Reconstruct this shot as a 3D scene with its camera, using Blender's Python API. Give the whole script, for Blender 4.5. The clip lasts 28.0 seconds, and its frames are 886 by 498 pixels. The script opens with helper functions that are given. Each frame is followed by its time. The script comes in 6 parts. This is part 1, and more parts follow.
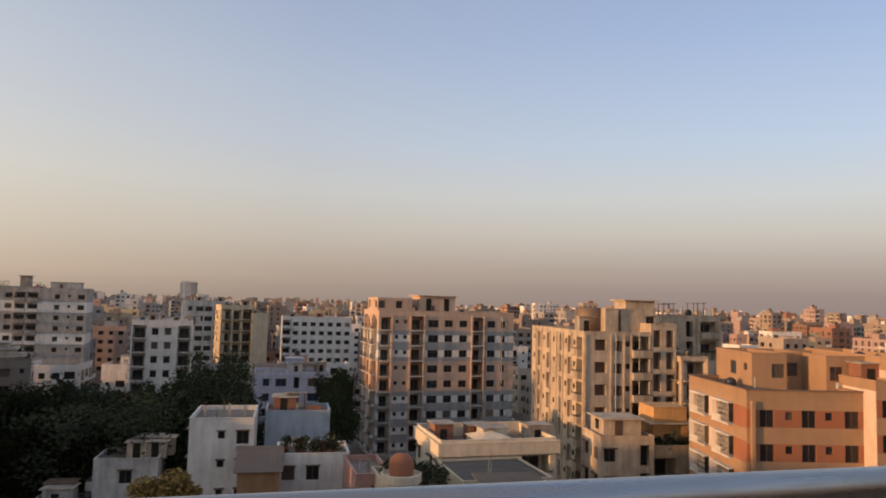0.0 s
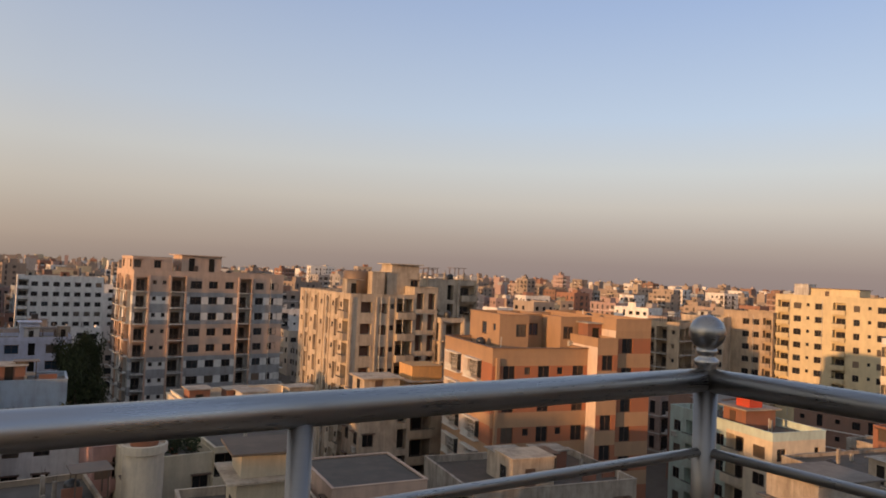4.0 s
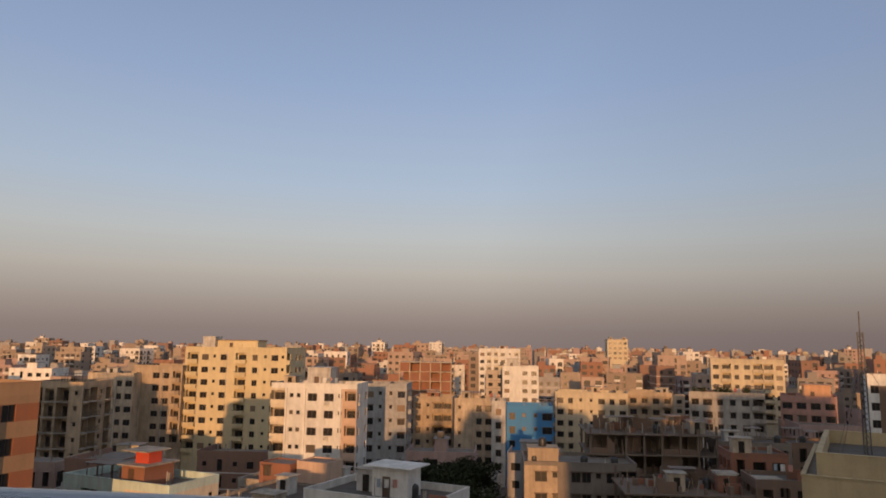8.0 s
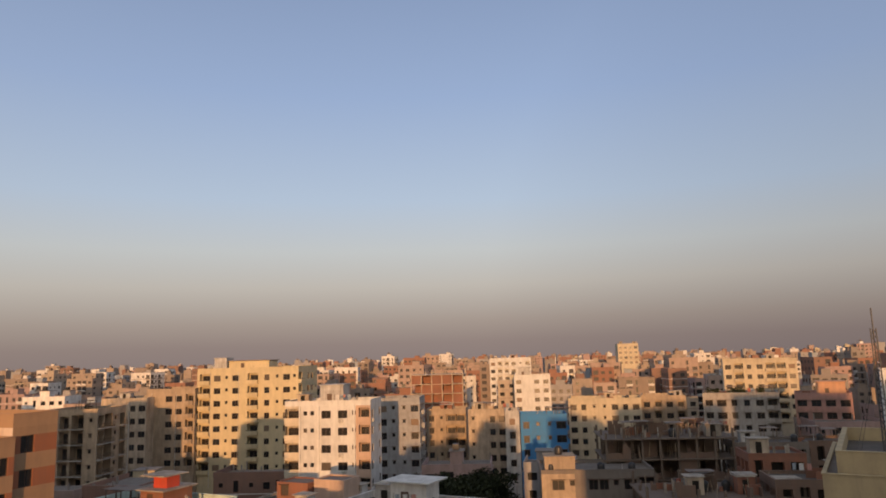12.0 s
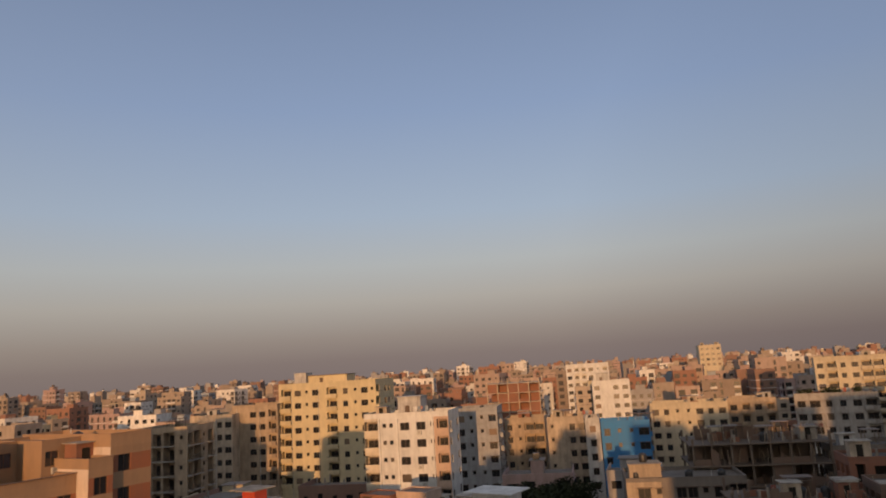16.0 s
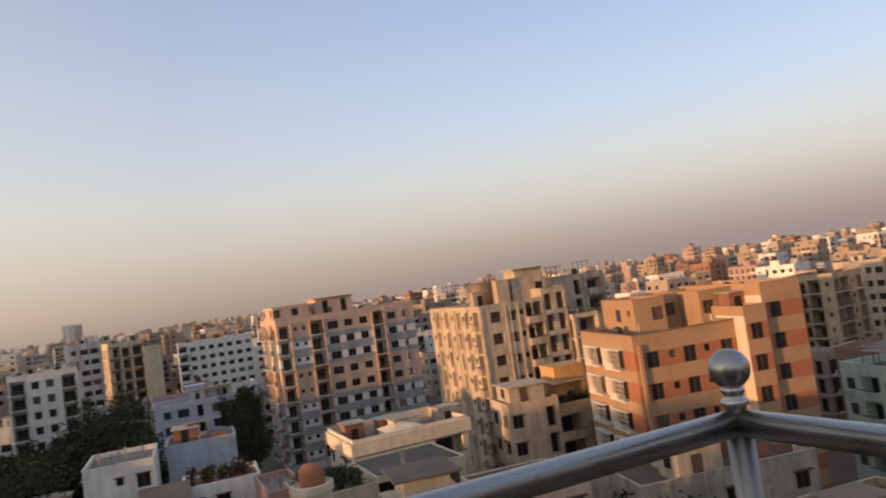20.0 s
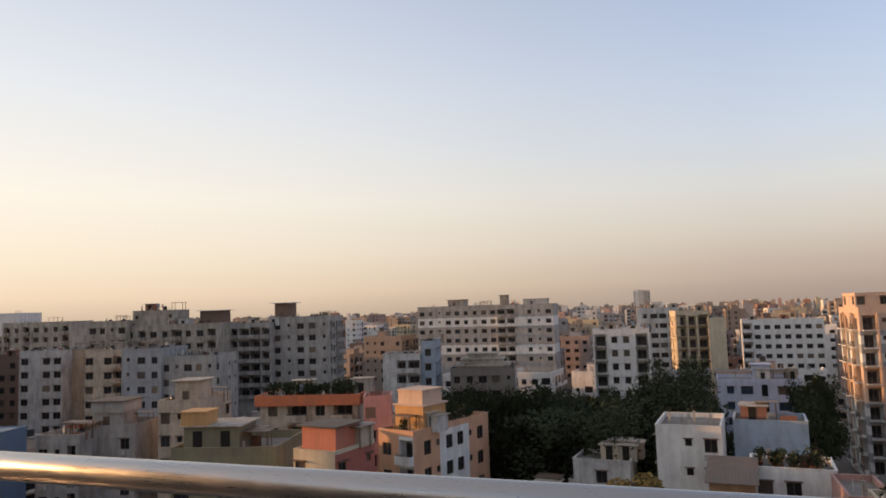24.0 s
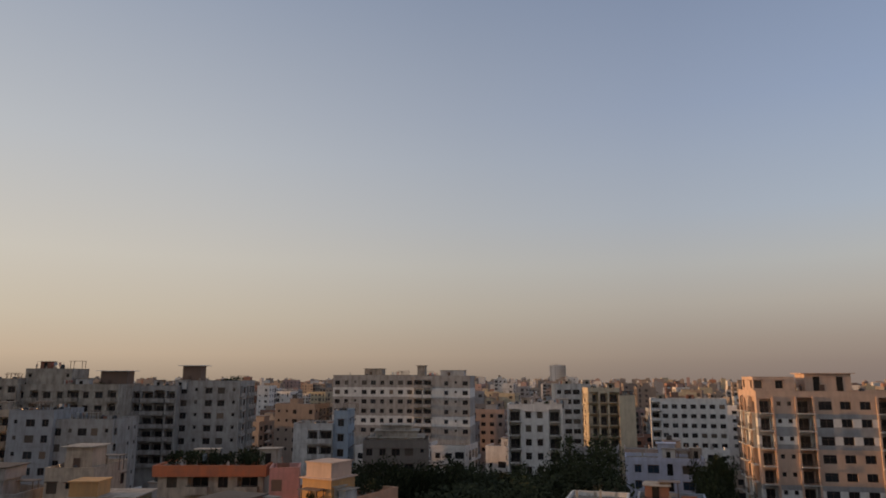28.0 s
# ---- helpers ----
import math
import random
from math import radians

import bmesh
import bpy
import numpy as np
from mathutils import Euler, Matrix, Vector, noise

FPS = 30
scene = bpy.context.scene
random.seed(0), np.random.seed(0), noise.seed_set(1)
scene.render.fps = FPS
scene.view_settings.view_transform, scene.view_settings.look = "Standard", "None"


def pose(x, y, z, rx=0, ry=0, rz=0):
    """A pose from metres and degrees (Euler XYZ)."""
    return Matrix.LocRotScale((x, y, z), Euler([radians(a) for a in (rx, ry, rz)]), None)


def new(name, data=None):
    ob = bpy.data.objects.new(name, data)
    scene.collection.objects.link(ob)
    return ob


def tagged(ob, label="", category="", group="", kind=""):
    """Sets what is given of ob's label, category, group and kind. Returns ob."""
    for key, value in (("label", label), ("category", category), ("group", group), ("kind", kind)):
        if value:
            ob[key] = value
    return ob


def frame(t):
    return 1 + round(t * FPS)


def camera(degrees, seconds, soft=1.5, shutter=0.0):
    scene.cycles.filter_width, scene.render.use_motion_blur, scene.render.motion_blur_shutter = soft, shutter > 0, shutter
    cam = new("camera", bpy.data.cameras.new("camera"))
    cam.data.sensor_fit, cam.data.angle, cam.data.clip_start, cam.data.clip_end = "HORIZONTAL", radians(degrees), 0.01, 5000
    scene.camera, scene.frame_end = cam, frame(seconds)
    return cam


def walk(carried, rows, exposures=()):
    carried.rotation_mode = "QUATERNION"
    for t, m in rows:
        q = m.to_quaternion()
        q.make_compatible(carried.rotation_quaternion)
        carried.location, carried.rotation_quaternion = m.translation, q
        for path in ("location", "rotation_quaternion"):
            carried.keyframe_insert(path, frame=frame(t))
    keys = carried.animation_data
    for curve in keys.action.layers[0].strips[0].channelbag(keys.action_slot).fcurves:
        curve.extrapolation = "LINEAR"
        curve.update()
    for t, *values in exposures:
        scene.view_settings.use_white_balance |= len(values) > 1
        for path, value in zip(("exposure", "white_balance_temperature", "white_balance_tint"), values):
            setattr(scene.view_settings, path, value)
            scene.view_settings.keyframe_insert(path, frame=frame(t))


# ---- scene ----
# Rooftop view over a dense city at low sun. Ground is z = 0; y points away from the terrace corner.
PATH = [
    (0, -2.340, -1.479, 31.735, 0.00, 4.33, 1.56),
    (0.5, -2.126, -1.366, 31.715, -6.80, 5.09, 3.65),
    (1, -2.153, -1.497, 31.703, -7.39, 3.68, -0.36),
    (1.5, -2.248, -1.410, 31.698, 0.78, 0.93, 2.02),
    (2, -1.808, -1.383, 31.744, 5.16, 2.40, 1.98),
    (2.5, -1.173, -1.273, 31.762, -6.11, 4.69, 5.18),
    (3, -1.313, -1.110, 31.687, -15.59, 8.58, 2.82),
    (3.5, -1.211, -1.185, 31.694, -16.91, 3.60, 1.74),
    (5.5, -0.773, -1.543, 31.727, -29.70, 2.10, 7.24),
    (6, -0.558, -1.572, 31.738, -38.44, 4.25, 5.35),
    (6.5, 0.164, -2.288, 31.660, -51.44, 7.34, 3.95),
    (7, 0.296, -2.231, 31.676, -59.36, 8.51, 3.60),
    (7.5, 0.162, -2.319, 31.687, -61.35, 9.57, 2.54),
    (8, 0.147, -2.445, 31.665, -63.39, 7.82, 0.75),
    (8.5, 0.142, -2.459, 31.658, -63.16, 4.76, -0.45),
    (9, -0.486, -2.435, 31.775, -67.53, 7.48, 0.73),
    (9.5, -0.800, -2.467, 31.863, -69.06, 6.17, -0.75),
    (10, 0.049, -2.567, 31.824, -69.01, 8.93, -1.75),
    (10.5, 0.167, -2.532, 31.813, -67.34, 9.34, 1.95),
    (11, -0.442, -2.404, 31.824, -62.15, 7.70, -0.70),
    (11.5, -0.499, -2.412, 31.820, -63.04, 8.46, -1.01),
    (13.5, 0.539, -1.865, 31.768, -61.53, 9.18, -3.58),
    (14, 0.536, -1.858, 31.753, -63.06, 9.16, -3.15),
    (14.5, 0.585, -2.003, 31.812, -67.19, 7.25, -2.85),
    (15, 0.288, -1.904, 31.857, -68.71, 9.78, -6.31),
    (15.5, 0.064, -1.864, 31.873, -65.71, 14.90, -4.43),
    (16, -0.206, -2.118, 31.926, -57.25, 9.72, -3.52),
    (16.5, -0.616, -2.226, 32.014, -54.55, 5.15, -2.70),
    (17, -0.800, -2.130, 32.175, -48.95, 2.34, -4.66),
    (17.5, -0.786, -2.084, 32.077, -48.08, -0.78, -7.16),
    (18, -0.285, -1.464, 31.787, -37.24, -0.69, -5.32),
    (18.5, -0.325, -1.514, 31.803, -32.76, 0.54, -5.27),
    (19, -0.368, -1.375, 31.804, -27.93, 1.38, -3.90),
    (19.5, -0.555, -1.410, 31.823, -22.60, 1.70, -5.38),
    (19.7, -0.726, -1.327, 31.822, -21.67, 2.66, -7.01),
    (20, -0.725, -1.296, 31.837, -8.48, 2.98, -8.20),
    (20.5, -0.740, -1.845, 31.996, 2.79, 2.59, -3.50),
    (21, -0.892, -1.926, 31.985, 18.02, 2.38, -2.52),
    (21.5, -1.568, -1.705, 31.872, 28.91, 2.07, -3.60),
    (23.5, -1.461, -1.330, 31.747, 40.58, 2.52, -4.64),
    (24, -2.098, -1.553, 31.754, 35.74, 4.99, -1.94),
    (24.5, -1.816, -1.347, 31.715, 38.78, 4.99, -1.36),
    (25, -1.723, -1.482, 31.770, 35.03, 6.52, 0.79),
    (25.5, -1.447, -1.752, 31.858, 36.52, 4.77, -3.61),
    (26, -1.522, -1.749, 31.848, 32.68, 3.81, -5.53),
    (26.5, -1.876, -1.094, 31.936, 29.70, 7.27, -3.39),
    (27, -1.780, -1.213, 31.994, 29.07, 8.54, -2.65),
    (27.5, -1.418, -1.619, 32.034, 28.97, 10.74, -0.49),
    (28, -1.299, -2.169, 32.090, 29.25, 10.46, 0.05),
]


def aim(x, y, z, yaw, pitch, roll):
    return Matrix.Translation((x, y, z)) @ pose(0, 0, 0, 0, 0, yaw) @ pose(0, 0, 0, 90 + pitch) @ pose(0, 0, 0, 0, 0, roll)


cam = camera(65.00, 28.0, soft=1.8, shutter=0.1)
EXPOSURES = [(0, 0.06), (1, 0.15), (2, 0.33), (3, 0.14), (3.5, 0.0), (6, 0.02), (7, -0.19), (8, -0.32), (9.0, -0.11), (11, -0.19), (14, -0.22), (15, -0.14),
             (15.5, -0.27), (16, -0.53), (16.5, -0.27), (17, -0.07), (18.5, 0.18), (20, 0.24), (21, 0.34), (21.5, 0.36), (24, 0.33), (25, 0.12), (26, 0.14), (27, -0.05), (28, -0.4)]
walk(cam, [(row[0], aim(*row[1:])) for row in PATH], EXPOSURES)

# ---- light ----
SUN_AZ, SUN_EL = -113.6, 5.5
sun_dir = Vector((math.sin(radians(SUN_AZ)) * math.cos(radians(SUN_EL)),
                  math.cos(radians(SUN_AZ)) * math.cos(radians(SUN_EL)), math.sin(radians(SUN_EL))))
sun = new("sun", bpy.data.lights.new("sun", "SUN"))
sun.data.energy, sun.data.angle, sun.data.color = 4.2, radians(0.6), (1.0, 0.52, 0.22)
sun.matrix_world = Matrix.Translation((-60, -30, 90)) @ (-sun_dir).to_track_quat("-Z", "Y").to_matrix().to_4x4()

world = bpy.data.worlds.new("sky")
scene.world = world
world.use_nodes = True
wt = world.node_tree
wt.nodes.clear()


def wn(kind, **kw):
    n = wt.nodes.new(kind)
    for k, v in kw.items():
        n.inputs[k].default_value = v
    return n


def ramp_node(tree, stops, mode="LINEAR"):
    n = tree.nodes.new("ShaderNodeValToRGB")
    n.color_ramp.interpolation = mode
    els = n.color_ramp.elements
    while len(els) < len(stops):
        els.new(0.5)
    for e, (p, c) in zip(els, stops):
        e.position, e.color = p, (*c, 1)
    return n


sky = wt.nodes.new("ShaderNodeTexSky")
sky.sky_type, sky.sun_disc = "NISHITA", False
sky.sun_elevation, sky.sun_rotation = radians(SUN_EL), radians(SUN_AZ)
sky.air_density, sky.dust_density, sky.ozone_density, sky.altitude = 1.0, 3.0, 1.5, 30
tc = wt.nodes.new("ShaderNodeTexCoord")
sep = wt.nodes.new("ShaderNodeSeparateXYZ")
wt.links.new(tc.outputs["Generated"], sep.inputs[0])
# haze that thickens towards the horizon: away from the sun and towards it
away = ramp_node(wt, [(0.0, (0.310, 0.242, 0.223)), (0.02, (0.335, 0.262, 0.238)), (0.05, (0.428, 0.350, 0.307)), (0.10, (0.59, 0.537, 0.48)),
                      (0.15, (0.62, 0.635, 0.63)), (0.22, (0.52, 0.62, 0.76)), (0.36, (0.37, 0.485, 0.72)), (0.56, (0.25, 0.335, 0.53)), (0.8, (0.32, 0.34, 0.43))])
near = ramp_node(wt, [(0.0, (0.56, 0.43, 0.315)), (0.03, (0.74, 0.575, 0.42)), (0.08, (0.78, 0.67, 0.53)),
                      (0.16, (0.80, 0.74, 0.65)), (0.30, (0.66, 0.68, 0.71)), (0.5, (0.44, 0.50, 0.62)), (0.8, (0.46, 0.46, 0.50))])
for n in (away, near):
    wt.links.new(sep.outputs["Z"], n.inputs["Fac"])
dot = wt.nodes.new("ShaderNodeVectorMath")
dot.operation = "DOT_PRODUCT"
wt.links.new(tc.outputs["Generated"], dot.inputs[0])
dot.inputs[1].default_value = (math.sin(radians(SUN_AZ)), math.cos(radians(SUN_AZ)), 0.0)
mr = wt.nodes.new("ShaderNodeMapRange")
mr.inputs["From Min"].default_value, mr.inputs["From Max"].default_value = -1.0, 0.78
mr.interpolation_type = "SMOOTHSTEP"
wt.links.new(dot.outputs["Value"], mr.inputs["Value"])
mixc = wt.nodes.new("ShaderNodeMix")
mixc.data_type = "RGBA"
wt.links.new(mr.outputs[0], mixc.inputs["Factor"])
wt.links.new(away.outputs[0], mixc.inputs[6])
wt.links.new(near.outputs[0], mixc.inputs[7])
bg_sky, bg_haze = wt.nodes.new("ShaderNodeBackground"), wt.nodes.new("ShaderNodeBackground")
bg_sky.inputs["Strength"].default_value, bg_haze.inputs["Strength"].default_value = 0.1, 4.0
wt.links.new(sky.outputs[0], bg_sky.inputs["Color"])

# the clear sky is dimmest at a right angle to the sun and glows round it
belt = ramp_node(wt, [(0.0, (0.275, 0.275, 0.277)), (0.2, (0.247, 0.247, 0.249)), (0.4, (0.220, 0.221, 0.226)), (0.53, (0.227, 0.227, 0.228)), (0.7, (0.252, 0.251, 0.25)),
                      (0.87, (0.270, 0.268, 0.265)), (0.93, (0.36, 0.34, 0.31)), (1.0, (0.58, 0.51, 0.42))])
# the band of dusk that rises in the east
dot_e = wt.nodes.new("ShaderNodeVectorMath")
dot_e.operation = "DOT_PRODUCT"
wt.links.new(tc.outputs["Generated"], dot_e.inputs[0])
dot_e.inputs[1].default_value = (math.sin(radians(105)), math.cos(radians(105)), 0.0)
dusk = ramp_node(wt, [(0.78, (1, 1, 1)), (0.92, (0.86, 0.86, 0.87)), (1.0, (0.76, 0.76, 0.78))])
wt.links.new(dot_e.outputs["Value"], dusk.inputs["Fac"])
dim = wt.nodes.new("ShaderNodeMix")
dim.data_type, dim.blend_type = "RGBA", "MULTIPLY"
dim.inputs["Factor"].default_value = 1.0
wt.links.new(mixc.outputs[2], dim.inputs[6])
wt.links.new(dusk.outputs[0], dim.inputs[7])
half = wt.nodes.new("ShaderNodeMath")
half.operation, half.inputs[1].default_value, half.inputs[2].default_value = "MULTIPLY_ADD", 0.5, 0.5
wt.links.new(dot.outputs["Value"], half.inputs[0])
wt.links.new(half.outputs[0], belt.inputs["Fac"])
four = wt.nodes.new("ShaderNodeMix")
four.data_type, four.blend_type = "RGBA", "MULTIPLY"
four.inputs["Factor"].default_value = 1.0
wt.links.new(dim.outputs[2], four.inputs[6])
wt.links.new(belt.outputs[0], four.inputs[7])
mixs, wout = wt.nodes.new("ShaderNodeMixShader"), wt.nodes.new("ShaderNodeOutputWorld")
mixs.inputs[0].default_value = 0.9
wt.links.new(bg_sky.outputs[0], mixs.inputs[1])
wt.links.new(bg_haze.outputs[0], mixs.inputs[2])
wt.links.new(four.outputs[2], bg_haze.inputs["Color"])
wt.links.new(mixs.outputs[0], wout.inputs[0])

# ---- materials ----
MATS = {}


def material(name, color, rough=0.85, metal=0.0, stain=0.25, grain=0.12, scale=1.0, bump=0.15, dirt=(0.13, 0.105, 0.085), tint=0.06, streak=True):
    """A weathered surface: fine grain, large blotches, rain streaks and a bump, all in metres."""
    if name in MATS:
        return MATS[name]
    m = bpy.data.materials.new(name)
    m.use_nodes = True
    t = m.node_tree
    b = t.nodes["Principled BSDF"]
    b.inputs["Roughness"].default_value, b.inputs["Metallic"].default_value = rough, metal
    co = t.nodes.new("ShaderNodeTexCoord")
    mp = t.nodes.new("ShaderNodeMapping")
    t.links.new(co.outputs["Object"], mp.inputs[0])
    mp.inputs["Scale"].default_value = (0.9 * scale, 0.9 * scale, 0.22 * scale if streak else 0.9 * scale)
    n1 = t.nodes.new("ShaderNodeTexNoise")
    n1.inputs["Scale"].default_value, n1.inputs["Detail"].default_value, n1.inputs["Roughness"].default_value = 0.9, 6, 0.65
    t.links.new(mp.outputs[0], n1.inputs["Vector"])
    n2 = t.nodes.new("ShaderNodeTexNoise")
    n2.inputs["Scale"].default_value, n2.inputs["Detail"].default_value = 7.0 * scale, 5
    t.links.new(co.outputs["Object"], n2.inputs["Vector"])
    n3 = t.nodes.new("ShaderNodeTexNoise")
    n3.inputs["Scale"].default_value, n3.inputs["Detail"].default_value = 0.22 * scale, 4
    t.links.new(co.outputs["Object"], n3.inputs["Vector"])
    n4 = t.nodes.new("ShaderNodeTexNoise")
    n4.inputs["Scale"].default_value, n4.inputs["Detail"].default_value, n4.inputs["Roughness"].default_value = 0.55 * scale, 8, 0.7
    t.links.new(co.outputs["Object"], n4.inputs["Vector"])
    s6 = t.nodes.new("ShaderNodeMath")
    s6.operation, s6.inputs[1].default_value = "MULTIPLY", 0.42
    r1 = ramp_node(t, [(0.45, (0, 0, 0)), (0.63, (1, 1, 1))])
    av = t.nodes.new("ShaderNodeMath")
    av.operation, av.inputs[2].default_value = "MULTIPLY_ADD", 0.0
    t.links.new(n1.outputs[0], av.inputs[0])
    av.inputs[1].default_value = 0.62
    t.links.new(n4.outputs[0], s6.inputs[0])
    t.links.new(s6.outputs[0], av.inputs[2])
    t.links.new(av.outputs[0], r1.inputs[0])
    mul = t.nodes.new("ShaderNodeMath")
    mul.operation, mul.inputs[1].default_value = "MULTIPLY", stain
    t.links.new(r1.outputs[0], mul.inputs[0])
    dm = t.nodes.new("ShaderNodeMix")
    dm.data_type = "RGBA"
    t.links.new(mul.outputs[0], dm.inputs["Factor"])
    if streak:
        mp2 = t.nodes.new("ShaderNodeMapping")
        mp2.inputs["Scale"].default_value = (3.4 * scale, 3.4 * scale, 0.16 * scale)
        t.links.new(co.outputs["Object"], mp2.inputs[0])
        n5 = t.nodes.new("ShaderNodeTexNoise")
        n5.inputs["Scale"].default_value, n5.inputs["Detail"].default_value, n5.inputs["Roughness"].default_value = 1.0, 5, 0.7
        t.links.new(mp2.outputs[0], n5.inputs["Vector"])
        r5 = ramp_node(t, [(0.52, (0, 0, 0)), (0.70, (1, 1, 1))])
        t.links.new(n5.outputs[0], r5.inputs[0])
        ad = t.nodes.new("ShaderNodeMath")
        ad.operation, ad.inputs[1].default_value, ad.use_clamp = "MULTIPLY_ADD", 0.45 * stain, True
        t.links.new(r5.outputs[0], ad.inputs[0])
        t.links.new(mul.outputs[0], ad.inputs[2])
        t.links.new(ad.outputs[0], dm.inputs["Factor"])
    oi = t.nodes.new("ShaderNodeObjectInfo")
    va = t.nodes.new("ShaderNodeHueSaturation")
    va.inputs["Color"].default_value = (*color, 1)
    sm = t.nodes.new("ShaderNodeMath")
    sm.operation = "MULTIPLY_ADD"
    t.links.new(n3.outputs[0], sm.inputs[0])
    sm.inputs[1].default_value, sm.inputs[2].default_value = grain * 2.2, 1 - grain * 1.1
    s2 = t.nodes.new("ShaderNodeMath")
    s2.operation = "MULTIPLY_ADD"
    t.links.new(n2.outputs[0], s2.inputs[0])
    s2.inputs[1].default_value, s2.inputs[2].default_value = grain, 1 - grain * 0.5
    s3 = t.nodes.new("ShaderNodeMath")
    s3.operation = "MULTIPLY"
    t.links.new(sm.outputs[0], s3.inputs[0])
    t.links.new(s2.outputs[0], s3.inputs[1])
    s4 = t.nodes.new("ShaderNodeMath")
    s4.operation = "MULTIPLY_ADD"
    t.links.new(oi.outputs["Random"], s4.inputs[0])
    s4.inputs[1].default_value, s4.inputs[2].default_value = tint * 2, 1 - tint
    s5 = t.nodes.new("ShaderNodeMath")
    s5.operation = "MULTIPLY"
    t.links.new(s3.outputs[0], s5.inputs[0])
    t.links.new(s4.outputs[0], s5.inputs[1])
    t.links.new(s5.outputs[0], va.inputs["Value"])
    t.links.new(va.outputs[0], dm.inputs[6])
    dm.inputs[7].default_value = (*dirt, 1)
    t.links.new(dm.outputs[2], b.inputs["Base Color"])
    if bump:
        bp = t.nodes.new("ShaderNodeBump")
        bp.inputs["Strength"].default_value, bp.inputs["Distance"].default_value = bump, 0.03
        t.links.new(n2.outputs[0], bp.inputs["Height"])
        t.links.new(bp.outputs[0], b.inputs["Normal"])
    MATS[name] = m
    return m


def plain(name, color, rough=0.5, metal=0.0, spec=0.5):
    if name in MATS:
        return MATS[name]
    m = bpy.data.materials.new(name)
    m.use_nodes = True
    t = m.node_tree
    b = t.nodes["Principled BSDF"]
    b.inputs["Metallic"].default_value, b.inputs["Specular IOR Level"].default_value = metal, spec
    n = t.nodes.new("ShaderNodeTexNoise")
    n.inputs["Scale"].default_value, n.inputs["Detail"].default_value = 3.0, 4
    co = t.nodes.new("ShaderNodeTexCoord")
    t.links.new(co.outputs["Object"], n.inputs["Vector"])
    r = ramp_node(t, [(0.3, tuple(c * 0.82 for c in color)), (0.7, tuple(min(1, c * 1.12) for c in color))])
    t.links.new(n.outputs[0], r.inputs[0])
    t.links.new(r.outputs[0], b.inputs["Base Color"])
    mr_ = t.nodes.new("ShaderNodeMapRange")
    mr_.inputs["To Min"].default_value, mr_.inputs["To Max"].default_value = rough * 0.8, min(1, rough * 1.25)
    t.links.new(n.outputs[0], mr_.inputs["Value"])
    t.links.new(mr_.outputs[0], b.inputs["Roughness"])
    MATS[name] = m
    return m


M_WHITE = material("white_paint", (0.55, 0.53, 0.5), stain=0.55)
M_WHITE2 = material("white_paint_clean", (0.72, 0.7, 0.66), stain=0.3)
M_LILAC = material("lilac_paint", (0.47, 0.50, 0.62), stain=0.3)
M_PALEBLUE = material("pale_blue_paint", (0.33, 0.39, 0.45), stain=0.35)
M_BLUE = material("bright_blue_paint", (0.05, 0.21, 0.46), stain=0.2)
M_CREAM = material("cream_paint", (0.56, 0.475, 0.335), stain=0.3)
M_YELLOW = material("yellow_paint", (0.6, 0.5, 0.31), stain=0.22)
M_OCHRE = material("ochre_paint", (0.57, 0.32, 0.125), stain=0.3)
M_ORANGE = material("orange_paint", (0.6, 0.335, 0.2), stain=0.25)
M_TERRA = material("terracotta_paint", (0.33, 0.125, 0.062), stain=0.25)
M_PEACH = material("peach_paint", (0.57, 0.405, 0.305), stain=0.25)
M_WASH = material("whitewash", (0.70, 0.68, 0.64), stain=0.32)
M_IVORY = material("ivory_paint", (0.68, 0.59, 0.45), stain=0.3)
M_APRICOT = material("apricot_paint", (0.37, 0.23, 0.132), stain=0.24)
M_BEIGE = material("beige_plaster", (0.53, 0.43, 0.32), stain=0.55)
M_TAN = material("tan_plaster", (0.43, 0.33, 0.23), stain=0.5)
M_PINK = material("pink_paint", (0.45, 0.25, 0.21), stain=0.4)
M_RED = material("red_paint", (0.36, 0.115, 0.085), stain=0.35)
M_GREYP = material("grey_paint", (0.4, 0.37, 0.335), stain=0.55)
M_GREYB = material("blue_grey_paint", (0.35, 0.35, 0.35), stain=0.45)
M_CONC = material("raw_concrete", (0.43, 0.375, 0.305), stain=0.7, grain=0.2)
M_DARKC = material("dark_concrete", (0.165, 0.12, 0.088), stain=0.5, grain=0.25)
# dark plaster colour that also holds the shade beside the tan house's sunlit bay
M_SHADED = material("dark_shaded_plaster", (0.20, 0.17, 0.145), stain=0.5, grain=0.2)
M_GREEN = material("mint_paint", (0.53, 0.64, 0.57), stain=0.3)
M_OLIVE = material("olive_plaster", (0.23, 0.209, 0.122), stain=0.5)
M_BRICK = material("bare_brick", (0.27, 0.115, 0.07), stain=0.35, grain=0.3, scale=1.5)
M_BROWN = material("brown_plaster", (0.19, 0.12, 0.085), stain=0.4)
M_SALMON = material("salmon_red_paint", (0.56, 0.19, 0.12), stain=0.3)
M_FASCIA = material("orange_fascia_paint", (0.58, 0.17, 0.07), stain=0.3)
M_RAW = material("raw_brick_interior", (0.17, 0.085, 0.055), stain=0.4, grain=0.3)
M_ROOF = material("roof_screed", (0.20, 0.173, 0.146), stain=0.7, grain=0.25, streak=False)
M_ROOFD = material("mossy_roof_screed", (0.085, 0.074, 0.061), stain=0.7, grain=0.3, streak=False)
M_TIN = material("rusty_tin_sheet", (0.202, 0.137, 0.094), rough=0.6, metal=0.3, stain=0.6)
